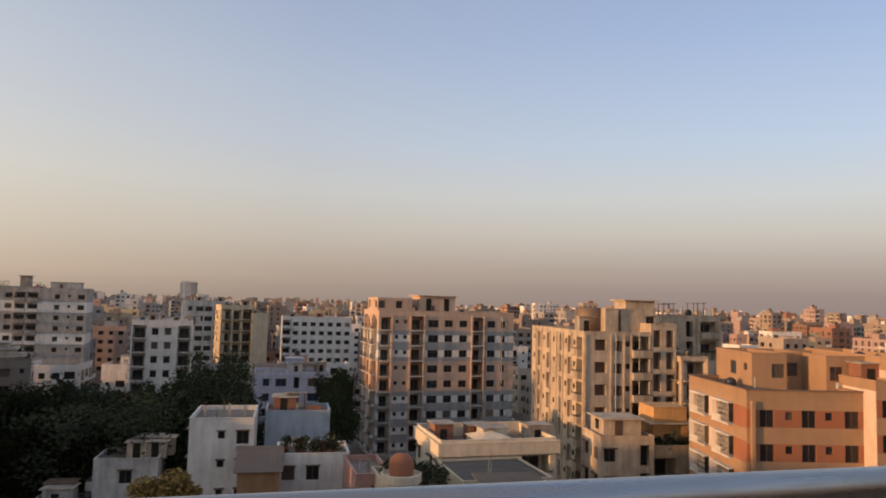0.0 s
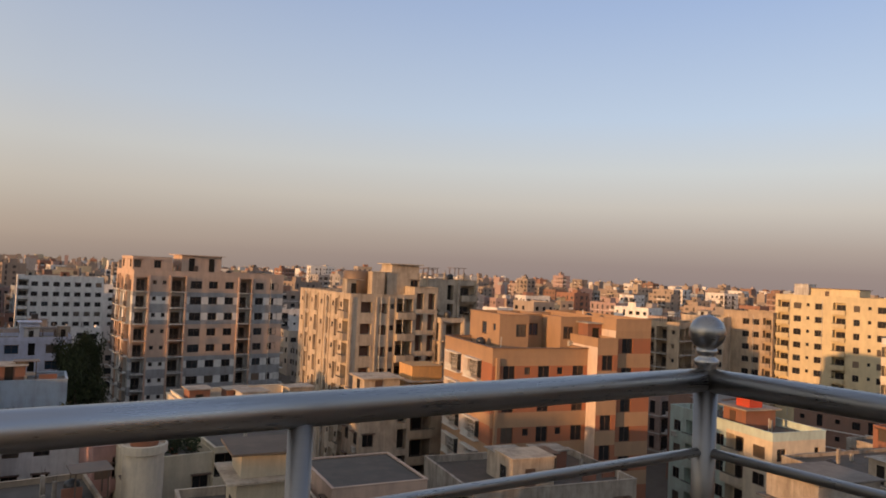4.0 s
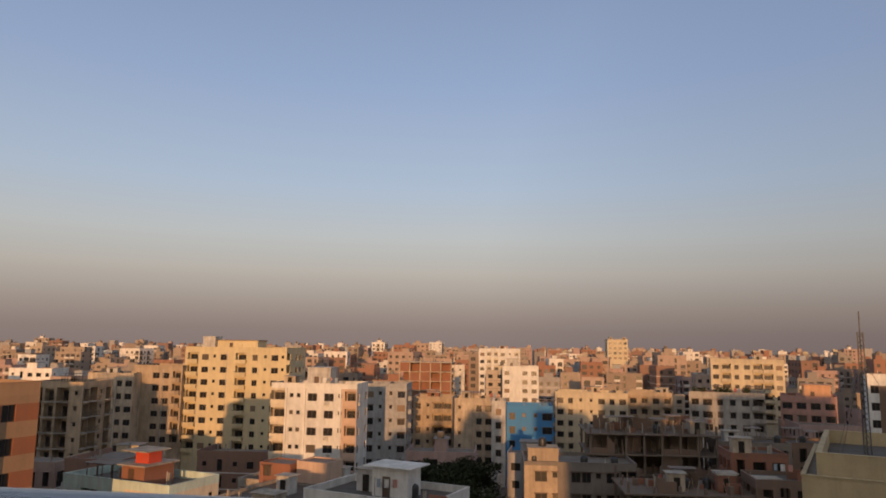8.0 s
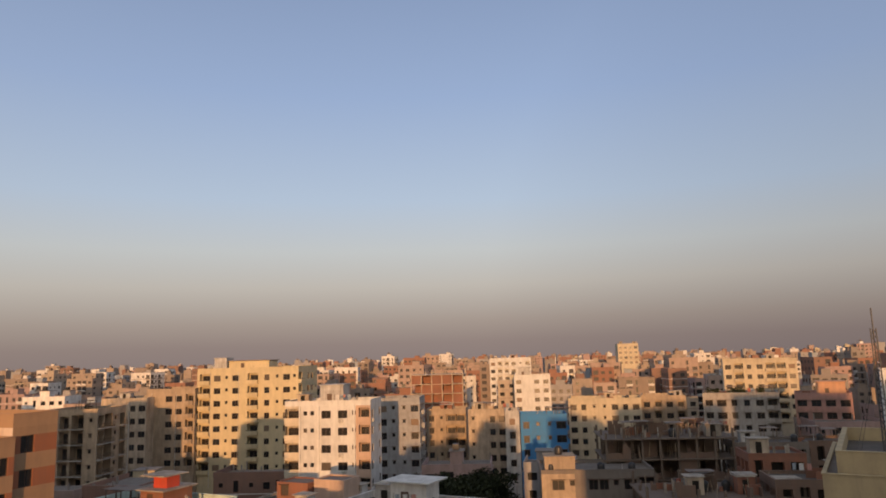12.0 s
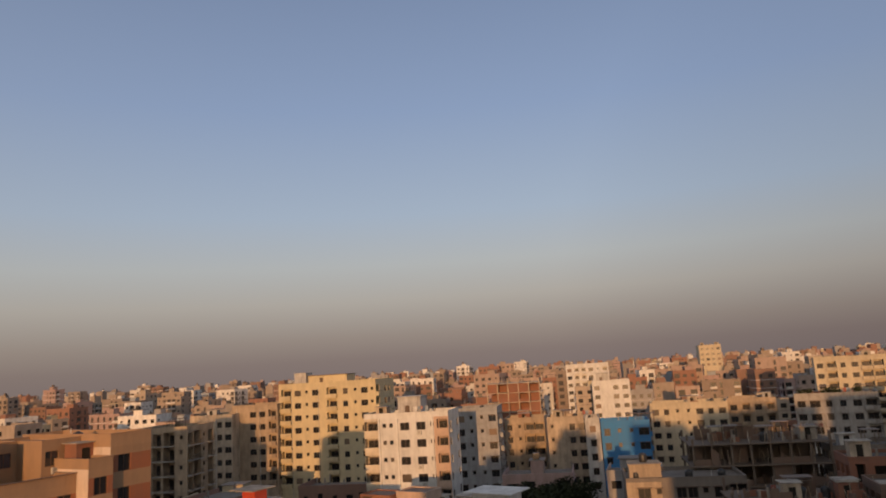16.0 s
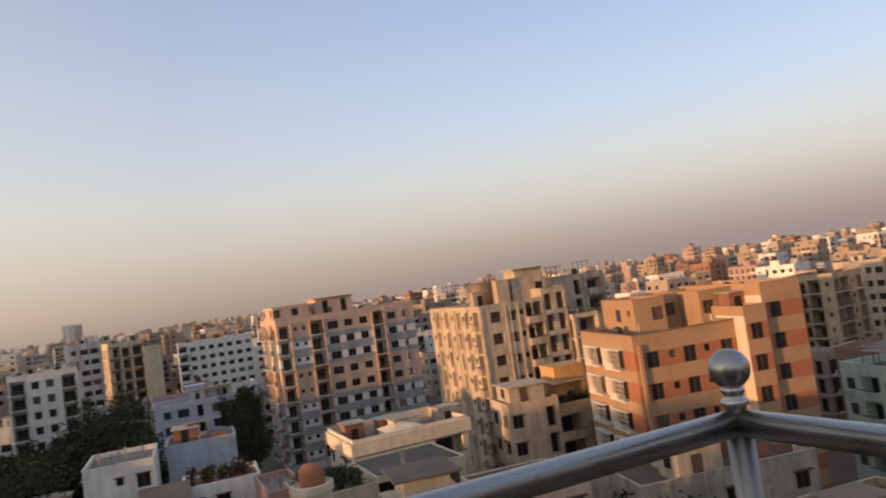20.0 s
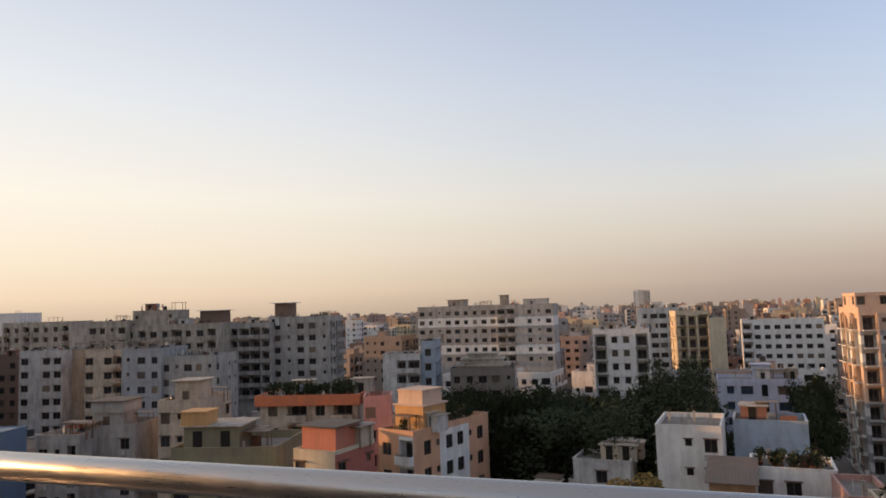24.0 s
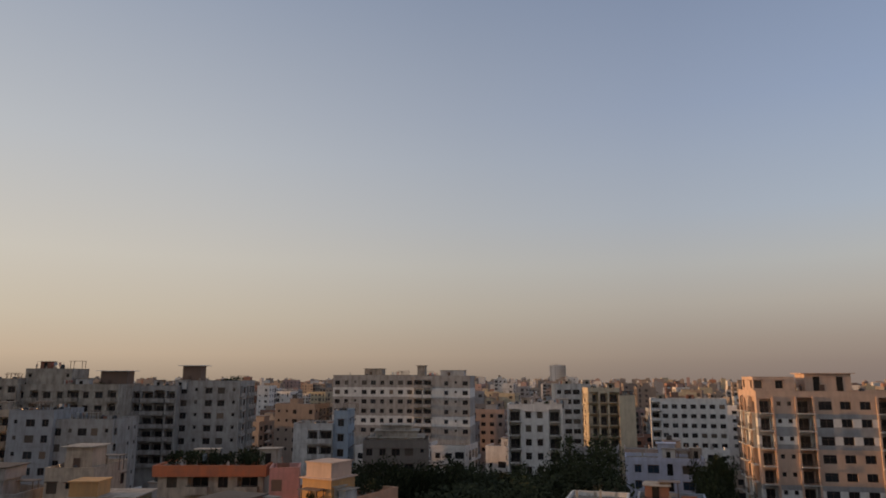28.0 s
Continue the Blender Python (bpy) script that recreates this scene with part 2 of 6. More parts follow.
M_BLUETIN = material("blue_tin_sheet", (0.10, 0.16, 0.24), rough=0.5, stain=0.4)
M_ROSE = material("rose_paint", (0.60, 0.30, 0.25), stain=0.35)
M_CUSTARD = material("custard_paint", (0.50, 0.39, 0.22), stain=0.3)
M_RUST = material("rust_stained_plaster", (0.33, 0.19, 0.10), stain=0.5, dirt=(0.16, 0.07, 0.03))
M_GROUND = material("dusty_ground", (0.094, 0.076, 0.058), stain=0.5, grain=0.3, streak=False)
M_ASPH = material("asphalt", (0.04, 0.037, 0.036), stain=0.3, grain=0.3, streak=False)
M_GLASS = plain("dark_window_glass", (0.022, 0.021, 0.022), 0.25, 0.0, 0.35)
M_BGLASS = plain("blue_window_glass", (0.03, 0.05, 0.08), 0.18, 0.0, 0.5)
M_CURTAIN = plain("curtained_window_glass", (0.10, 0.08, 0.062), 0.3, 0.0, 0.4)
M_SKYGLASS = plain("shiny_window_glass", (0.03, 0.035, 0.04), 0.06, 0.0, 0.9)
# near-black colour that stands for the shade inside open rooms
M_DARK = plain("painted_room_shade", (0.03, 0.026, 0.022), 0.9, 0.0, 0.1)
M_FRAME = plain("brown_window_frame", (0.10, 0.06, 0.04), 0.5)
M_GRILLE = plain("painted_iron_grille", (0.09, 0.075, 0.065), 0.5, 0.3)
M_WGRILLE = plain("white_iron_grille", (0.6, 0.55, 0.48), 0.5)
M_PIPE = plain("plastic_drain_pipe", (0.5, 0.47, 0.42), 0.5)
M_TANK = plain("black_plastic_tank", (0.03, 0.03, 0.032), 0.4)
M_BARK = material("bark", (0.072, 0.05, 0.036), stain=0.4, grain=0.3)
M_GALV = plain("dull_painted_steel", (0.10, 0.095, 0.09), 0.6, 0.2)


def steel(name="brushed_stainless_steel", lo=0.24, hi=0.44, v=0.43):
    m = bpy.data.materials.new(name)
    m.use_nodes = True
    t = m.node_tree
    b = t.nodes["Principled BSDF"]
    b.inputs["Metallic"].default_value = 1.0
    b.inputs["Base Color"].default_value = (v, v * 0.965, v * 0.93, 1)
    co = t.nodes.new("ShaderNodeTexCoord")
    mp = t.nodes.new("ShaderNodeMapping")
    mp.inputs["Scale"].default_value = (6, 90, 90)
    n = t.nodes.new("ShaderNodeTexNoise")
    n.inputs["Scale"].default_value, n.inputs["Detail"].default_value = 4, 5
    n2 = t.nodes.new("ShaderNodeTexNoise")
    n2.inputs["Scale"].default_value, n2.inputs["Detail"].default_value = 9, 6
    t.links.new(co.outputs["Object"], mp.inputs[0])
    t.links.new(mp.outputs[0], n.inputs["Vector"])
    t.links.new(co.outputs["Object"], n2.inputs["Vector"])
    add = t.nodes.new("ShaderNodeMath")
    add.operation = "MULTIPLY"
    t.links.new(n.outputs[0], add.inputs[0])
    t.links.new(n2.outputs[0], add.inputs[1])
    r = t.nodes.new("ShaderNodeMapRange")
    r.inputs["From Min"].default_value, r.inputs["From Max"].default_value = 0.1, 0.5
    r.inputs["To Min"].default_value, r.inputs["To Max"].default_value = lo, hi
    t.links.new(add.outputs[0], r.inputs["Value"])
    t.links.new(r.outputs[0], b.inputs["Roughness"])
    return m


M_STEEL = steel()
# post steel darkened in base colour, standing for its dim reflections
M_POST = steel("darkened_post_steel", 0.34, 0.60, 0.25)
M_BALL = steel("dull_steel_ball", 0.24, 0.50, 0.34)


def leaf_material(name, c1, c2):
    m = bpy.data.materials.new(name)
    m.use_nodes = True
    t = m.node_tree
    b = t.nodes["Principled BSDF"]
    b.inputs["Roughness"].default_value = 0.85
    b.inputs["Specular IOR Level"].default_value = 0.2
    g = t.nodes.new("ShaderNodeNewGeometry")
    r = ramp_node(t, [(0.0, c1), (1.0, c2)])
    t.links.new(g.outputs["Random Per Island"], r.inputs[0])
    t.links.new(r.outputs[0], b.inputs["Base Color"])
    return m


M_LEAF = leaf_material("dark_green_leaves", (0.018, 0.024, 0.012), (0.045, 0.053, 0.024))
M_LEAF2 = leaf_material("mid_green_leaves", (0.020, 0.026, 0.012), (0.050, 0.060, 0.025))
M_LEAFY = leaf_material("yellowing_leaves", (0.10, 0.07, 0.02), (0.27, 0.175, 0.055))


# ---- mesh helpers ----
class Mesh:
    """Collects boxes, tubes and quads, with a material slot each."""

    def __init__(self):
        self.v, self.f, self.mi = [], [], []

    def quad(self, a, b, c, d, mi=0):
        n = len(self.v)
        self.v += [a, b, c, d]
        self.f.append((n, n + 1, n + 2, n + 3))
        self.mi.append(mi)

    def box(self, x0, y0, z0, x1, y1, z1, mi=0):
        n = len(self.v)
        self.v += [(x0, y0, z0), (x1, y0, z0), (x1, y1, z0), (x0, y1, z0), (x0, y0, z1), (x1, y0, z1), (x1, y1, z1), (x0, y1, z1)]
        for q in ((0, 3, 2, 1), (4, 5, 6, 7), (0, 1, 5, 4), (1, 2, 6, 5), (2, 3, 7, 6), (3, 0, 4, 7)):
            self.f.append(tuple(n + i for i in q))
            self.mi.append(mi)

    def tube(self, p, q, r0, r1=None, k=8, mi=0, cap=True):
        p, q = Vector(p), Vector(q)
        r1 = r0 if r1 is None else r1
        d = (q - p).normalized()
        u = d.orthogonal().normalized()
        w = d.cross(u)
        n = len(self.v)
        for c, r in ((p, r0), (q, r1)):
            for i in range(k):
                a = 2 * math.pi * i / k
                self.v.append(tuple(c + (u * math.cos(a) + w * math.sin(a)) * r))
        for i in range(k):
            j = (i + 1) % k
            self.f.append((n + i, n + j, n + k + j, n + k + i))
            self.mi.append(mi)
        if cap:
            self.f.append(tuple(n + k - 1 - i for i in range(k)))
            self.f.append(tuple(n + k + i for i in range(k)))
            self.mi += [mi, mi]

    def add(self, *a):
        self.box(*a)
        return self

    def lathe(self, profile, x=0, y=0, z=0, k=20, mi=0):
        n = len(self.v)
        for r, h in profile:
            for i in range(k):
                a = 2 * math.pi * i / k
                self.v.append((x + r * math.cos(a), y + r * math.sin(a), z + h))
        for s in range(len(profile) - 1):
            for i in range(k):
                j = (i + 1) % k
                self.f.append((n + s * k + i, n + s * k + j, n + (s + 1) * k + j, n + (s + 1) * k + i))
                self.mi.append(mi)

    def data(self, name, mats, smooth=False):
        me = bpy.data.meshes.new(name)
        me.from_pydata(self.v, [], self.f)
        for m in mats:
            me.materials.append(m)
        me.polygons.foreach_set("material_index", self.mi)
        if smooth:
            me.polygons.foreach_set("use_smooth", [True] * len(self.f))
        me.update()
        return me


def ring_wall(mesh, w, d, z0, z1, t, mi=0, lip=0.05, cap=0.07):
    """A parapet round a rectangle with a coping a little proud, as one closed skin."""
    prof = [(0, z0), (0, z1), (-lip, z1), (-lip, z1 + cap), (t + lip, z1 + cap), (t + lip, z1), (t, z1), (t, z0)]
    n = len(mesh.v)
    for o, z in prof:
        mesh.v += [(o, o, z), (w - o, o, z), (w - o, d - o, z), (o, d - o, z)]
    for i in range(len(prof) - 1):
        for k in range(4):
            j = (k + 1) % 4
            mesh.f.append((n + 4 * i + k, n + 4 * i + j, n + 4 * i + 4 + j, n + 4 * i + 4 + k))
            mesh.mi.append(mi)


def bars(mesh, xs, zs, solid, y0, y1, mi=0):
    """A flat lattice: the cells of a grid that are solid, as one skin with depth."""
    nx, nz = len(xs), len(zs)
    n = len(mesh.v)
    for y in (y0, y1):
        for z in zs:
            for x in xs:
                mesh.v.append((x, y, z))

    def vid(i, j, k):
        return n + k * nx * nz + j * nx + i

    def full(i, j):
        return 0 <= i < nx - 1 and 0 <= j < nz - 1 and solid(i, j)
    for j in range(nz - 1):
        for i in range(nx - 1):
            if not full(i, j):
                continue
            q = [(vid(i, j, 0), vid(i + 1, j, 0), vid(i + 1, j + 1, 0), vid(i, j + 1, 0)), (vid(i, j, 1), vid(i, j + 1, 1), vid(i + 1, j + 1, 1), vid(i + 1, j, 1))]
            if not full(i - 1, j):
                q.append((vid(i, j, 0), vid(i, j + 1, 0), vid(i, j + 1, 1), vid(i, j, 1)))
            if not full(i + 1, j):
                q.append((vid(i + 1, j, 0), vid(i + 1, j, 1), vid(i + 1, j + 1, 1), vid(i + 1, j + 1, 0)))
            if not full(i, j - 1):
                q.append((vid(i, j, 0), vid(i, j, 1), vid(i + 1, j, 1), vid(i + 1, j, 0)))
            if not full(i, j + 1):
                q.append((vid(i, j + 1, 0), vid(i + 1, j + 1, 0), vid(i + 1, j + 1, 1), vid(i, j + 1, 1)))
            mesh.f += q
            mesh.mi += [mi] * len(q)


def part(name, mesh, mats, parent, label="", m=None, smooth=False):
    """One mesh object under a thing or a part. mesh: a Mesh or finished mesh data to share."""
    data = mesh if isinstance(mesh, bpy.types.Mesh) else mesh.data(name, mats if isinstance(mats, (list, tuple)) else [mats], smooth)
    ob = new(name, data)
    ob.parent = parent
    if m is not None:
        ob.matrix_basis = m
    return tagged(ob, label)


def thing(name, m, label, category, group=""):
    ob = new(name)
    ob.empty_display_size = 0.5
    ob.matrix_basis = m
    return tagged(ob, label, category, group)


# ---- buildings ----
CACHE = {}
#            width, sill, head, recess
KINDS = {"W": (1.75, 0.8, 2.2, 0.16), "N": (1.3, 0.8, 2.2, 0.16), "D": (2.2, 0.7, 2.2, 0.16), "w": (0.7, 1.4, 2.15, 0.16),
         "B": (2.7, 0.12, 2.6, 1.3), "b": (2.0, 0.12, 2.6, 1.2), "S": (1.15, 0.25, 2.6, 0.9), "O": (1.7, 0.85, 2.35, 0.9),
         "T": (1.35, 0.7, 2.3, 0.16), "P": (3.4, 0.12, 2.72, 2.2), "G": (2.3, 0.45, 2.45, 0.35), "R": (2.7, 0.1, 2.86, 2.0), "Q": (1.2, 0.75, 2.15, 0.9), "C": (3.6, 0.55, 2.5, 0.3)}


def window_data(kind, frame_mat, glass_mat, hood, single=False):
    key = ("win", kind, frame_mat.name, glass_mat.name, hood, single)
    if key in CACHE:
        return CACHE[key]
    w, s, h, rec = KINDS[kind]
    hh = h - s
    f = Mesh()
    t = 0.06 if kind != "w" else 0.05
    y0, y1 = rec - 0.07, rec - 0.005
    xs = [-w / 2, -w / 2 + t, -t / 2, t / 2, w / 2 - t, w / 2]
    zs = [0, t, hh * 0.68, hh * 0.68 + 0.05, hh - t, hh]
    bars(f, xs, zs, lambda i, j: i in (0, 4) or j in (0, 4) or (i == 2 and kind != "w") or (j == 2 and kind in "DG"), y0, y1)
    if hood:
        f.box(-w / 2 - 0.15, -0.42, hh + 0.06, w / 2 + 0.15, -0.003, hh + 0.14)
    if single:
        f.box(-w / 2 + t, rec - 0.035, t, w / 2 - t, rec - 0.02, hh - t, 1)
        CACHE[key] = (f.data("window", [frame_mat, glass_mat]), None)
        return CACHE[key]
    g = Mesh()
    g.box(-w / 2 + t, rec - 0.035, t, w / 2 - t, rec - 0.02, hh - t)
    CACHE[key] = (f.data("window", [frame_mat]), g.data("pane", [glass_mat]))
    return CACHE[key]


def balcony_data(kind, wall_mat, style):
    key = ("bal", kind, wall_mat.name, style)
    if key in CACHE:
        return CACHE[key]
    w, s, h, rec = KINDS[kind]
    a = Mesh()
    out = 0.75 if style != "flush" else 0.06
    a.box(-w / 2 - 0.1, -out, -0.14, w / 2 + 0.1, -0.003, -0.004)
    if style in ("solid", "flush"):
        a.box(-w / 2 - 0.1, -out, 0, w / 2 + 0.1, -out + 0.1, 0.85)
        if style == "solid":
            a.box(-w / 2 - 0.1, -out + 0.1, 0, -w / 2, -0.003, 0.85)
            a.box(w / 2, -out + 0.1, 0, w / 2 + 0.1, -0.003, 0.85)
    g = Mesh()
    n = int(w / 0.24)
    top = h - s - 0.05 if style in ("grille", "flush") else 1.05
    lo = 0.86 if style in ("solid", "flush") else 0.02
    yy = -out + 0.04
    xs, k = [], []
    for i in range(n + 1):
        x = -w / 2 + (w - 0.03) * i / n
        xs += [x, x + 0.03]
    zs = [lo, lo + 0.035, (lo + top) / 2, (lo + top) / 2 + 0.035, top - 0.035, top]
    bars(g, xs, zs, lambda i, j: i % 2 == 0 or j in (0, 2, 4), yy, yy + 0.03)
    d = Mesh()
    d.box(-w * 0.40, rec - 0.07, 0.0, w * 0.36, rec - 0.01, 2.08, 1)
    bars(d, [-w * 0.40, -w * 0.40 + 0.07, -0.06, 0.02, w * 0.36 - 0.07, w * 0.36], [0.0, 0.08, 1.95, 2.08], lambda i, j: i in (0, 2, 4) or j in (0, 2), rec - 0.11, rec - 0.075)
    CACHE[key] = (a.data("balcony", [wall_mat]), g.data("grille", [M_GRILLE if style != "white" else M_WGRILLE]), d.data("balcony_door", [M_FRAME, M_GLASS]))
    return CACHE[key]


def facade(mesh, o, d, out, length, z0, z1, cols, levels, fh, paint, face, dark):
    """Wall of one face with its openings cut out. o: lower left corner; d: along the wall; out: outward. Returns openings."""
    def P(u, z, rec=0.0):
        return (o[0] + d[0] * u - out[0] * rec, o[1] + d[1] * u - out[1] * rec, z)
    xs = {0.0, length}
    spans = []
    for u, kind in cols:
        w = KINDS[kind][0]
        a, b = max(0.05, u - w / 2), min(length - 0.05, u + w / 2)
        xs |= {a, b}
        spans.append((a, b, kind, u))
    xs = sorted(xs)
    zs = {z0, z1}
    for base in levels:
        zs.add(base)
        for kind in {k for _, k in cols}:
            zs |= {base + KINDS[kind][1], base + KINDS[kind][2]}
    zs = sorted(z for z in zs if z0 - 1e-6 <= z <= z1 + 1e-6)
    opens = []
    def hole(x, z):
        for a, b, kind, u in spans:
            if a < x < b:
                for i, base in enumerate(levels):
                    if base + KINDS[kind][1] < z < base + KINDS[kind][2] and base + KINDS[kind][2] < z1 and base + KINDS[kind][1] >= z0:
                        return True
        return False
    for j in range(len(zs) - 1):
        zm = (zs[j] + zs[j + 1]) / 2
        if zs[j + 1] - zs[j] < 1e-5:
            continue
        start = None
        for i in range(len(xs) - 1):
            xm = (xs[i] + xs[i + 1]) / 2
            solid = not hole(xm, zm)
            mi = paint(face, xm, zm)
            if solid:
                if start is not None and start[1] == mi:
                    pass
                else:
                    if start is not None:
                        mesh.quad(P(start[0], zs[j]), P(xs[i], zs[j]), P(xs[i], zs[j + 1]), P(start[0], zs[j + 1]), start[1])
                    start = (xs[i], mi)
            elif start is not None:
                mesh.quad(P(start[0], zs[j]), P(xs[i], zs[j]), P(xs[i], zs[j + 1]), P(start[0], zs[j + 1]), start[1])
                start = None
        if start is not None:
            mesh.quad(P(start[0], zs[j]), P(xs[-1], zs[j]), P(xs[-1], zs[j + 1]), P(start[0], zs[j + 1]), start[1])
    for a, b, kind, u in spans:
        _, s, h, rec = KINDS[kind]
        for i, base in enumerate(levels):
            if base + h >= z1 or base + s < z0:
                continue
            lo, hi = base + s, base + h
            mi = paint(face, u, (lo + hi) / 2)
            mesh.quad(P(a, lo), P(a, hi), P(a, hi, rec), P(a, lo, rec), mi)
            mesh.quad(P(b, hi), P(b, lo), P(b, lo, rec), P(b, hi, rec), mi)
            mesh.quad(P(a, lo), P(a, lo, rec), P(b, lo, rec), P(b, lo), mi)
            mesh.quad(P(a, hi, rec), P(a, hi), P(b, hi), P(b, hi, rec), mi)
            # open recess backs take the dark slot, by default painted room shade
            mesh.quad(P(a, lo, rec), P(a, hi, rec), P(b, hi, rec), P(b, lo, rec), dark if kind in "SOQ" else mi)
            opens.append((P((a + b) / 2, lo), kind, base, u, (b - a)))
    return opens


def row(length, pattern):
    """Openings spread evenly along a wall: letters are kinds, dots are blank bays."""
    n = len(pattern)
    return [((i + 0.5) * length / n, c) for i, c in enumerate(pattern) if c != "."]


def shared(key, make):
    if key not in CACHE:
        CACHE[key] = make()
    return CACHE[key]


def tank_data(r, h, mat):
    me = Mesh()
    me.lathe([(0.0, 0), (r * 0.95, 0), (r, h * 0.08), (r, h * 0.3), (r * 0.97, h * 0.33), (r, h * 0.36), (r, h * 0.75), (r * 0.85, h * 0.88), (r * 0.35, h * 0.97), (r * 0.33, h), (0.0, h)], k=16)
    return me.data("water_tank", [mat], True)


def cage_data():
    """A white iron cage that stands out before a wide window, under a slab."""
    w, h = KINDS["C"][0], KINDS["C"][2] - KINDS["C"][1]
    q = Mesh()
    q.box(-w / 2 - 0.1, -0.55, h + 0.02, w / 2 + 0.1, -0.003, h + 0.12, 0)
    q.box(-w / 2 - 0.1, -0.55, -0.14, w / 2 + 0.1, -0.003, -0.02, 0)
    xs = []
    for i in range(13):
        x = -w / 2 + (w - 0.04) * i / 12
        xs += [x, x + 0.04]
    zs = [-0.02, 0.04, 0.5, 0.54, 1.0, 1.04, 1.46, 1.5, h - 0.04, h + 0.02]
    bars(q, xs, zs, lambda i, j: i % 2 == 0 or j % 2 == 0, -0.52, -0.48, 1)
    q.box(-w / 2, -0.475, -0.02, 0.1, -0.46, 0.62, 0)
    return q.data("window_cage", [M_WASH, M_WGRILLE])


def clothes_data(seed):
    """Two poles with a slack line and a row of hung cloths."""
    rs = random.Random(seed)
    q = Mesh()
    for x in (0.0, 3.2):
        q.tube((x, 0, 0), (x, 0, 2.0), 0.03, k=6)
    for i in range(8):
        a, b = i / 8, (i + 1) / 8
        q.tube((3.2 * a, 0, 1.95 - 0.5 * a * (1 - a)), (3.2 * b, 0, 1.95 - 0.5 * b * (1 - b)), 0.008, k=4, cap=False)
    x = 0.2
    while x < 2.7:
        w, h, z, mi = rs.uniform(0.3, 0.75), rs.uniform(0.5, 1.1), 1.86, rs.randrange(1, 5)
        n = len(q.v)
        for j in range(4):
            for k in range(5):
                q.v.append((x + w * k / 4, 0.03 * math.sin(k * 2.1 + seed) * (1 + j), z - h * j / 3))
        for j in range(3):
            for k in range(4):
                q.f.append((n + 5 * j + k, n + 5 * j + k + 1, n + 5 * j + k + 6, n + 5 * j + k + 5))
                q.mi.append(mi)
        x += w + rs.uniform(0.05, 0.4)
    return q.data("clothes_line", [M_TIN, M_WASH, M_ROSE, M_PALEBLUE, M_RED])


def cooling_data():
    """The outdoor box of an air conditioner on two brackets, with its fan ring."""
    q = Mesh()
    q.box(-0.42, -0.40, 0.0, 0.42, -0.08, 0.58, 0)
    q.box(-0.36, -0.40, -0.05, -0.31, -0.003, -0.004, 1)
    q.box(0.31, -0.40, -0.05, 0.36, -0.003, -0.004, 1)
    for r0, r1 in ((0.23, 0.26), (0.10, 0.13)):
        n = len(q.v)
        for r in (r0, r1):
            for i in range(14):
                a = 2 * math.pi * i / 14
                q.v.append((-0.1 + r * math.cos(a), -0.412, 0.29 + r * math.sin(a)))
        for i in range(14):
            j = (i + 1) % 14
            q.f.append((n + i, n + 14 + i, n + 14 + j, n + j))
            q.mi.append(1)
    return q.data("cooling_unit", [M_PIPE, M_GRILLE])


def plant_data(seed, r, h, leaf):
    rs = random.Random(seed)
    pot, lf = Mesh(), Mesh()
    pot.lathe([(0.0, 0), (0.16, 0), (0.22, 0.3), (0.24, 0.3), (0.24, 0.34), (0.19, 0.34), (0.18, 0.3), (0.0, 0.3)], k=10)
    for _ in range(110):
        v = Vector((rs.gauss(0, 1), rs.gauss(0, 1), rs.gauss(0, 1))).normalized() * rs.random() ** 0.4
        p = Vector((v.x * r, v.y * r, 0.35 + h / 2 + v.z * h / 2))
        u = Vector((rs.gauss(0, 1), rs.gauss(0, 1), rs.gauss(0, 1))).normalized()
        wv = u.orthogonal().normalized()
        s = rs.uniform(0.09, 0.2)
        lf.quad(tuple(p - u * s), tuple(p + wv * s * 0.5), tuple(p + u * s), tuple(p - wv * s * 0.5))
    return pot.data("pot", [M_TERRA], True), lf.data("leaves", [leaf])


def plant(m, seed=0):
    """A bushy potted plant."""
    pot, lf = shared(("plant", seed), lambda: plant_data(seed, 0.5 + 0.12 * seed, 1.0 + 0.25 * seed, M_LEAF2 if seed % 2 else M_LEAF))
    ob = thing("potted_plant", m, "bushy green plant in a clay pot on a roof", "plant", "roof plants")
    part("pot", pot, None, ob)
    part("leaves", lf, None, ob)


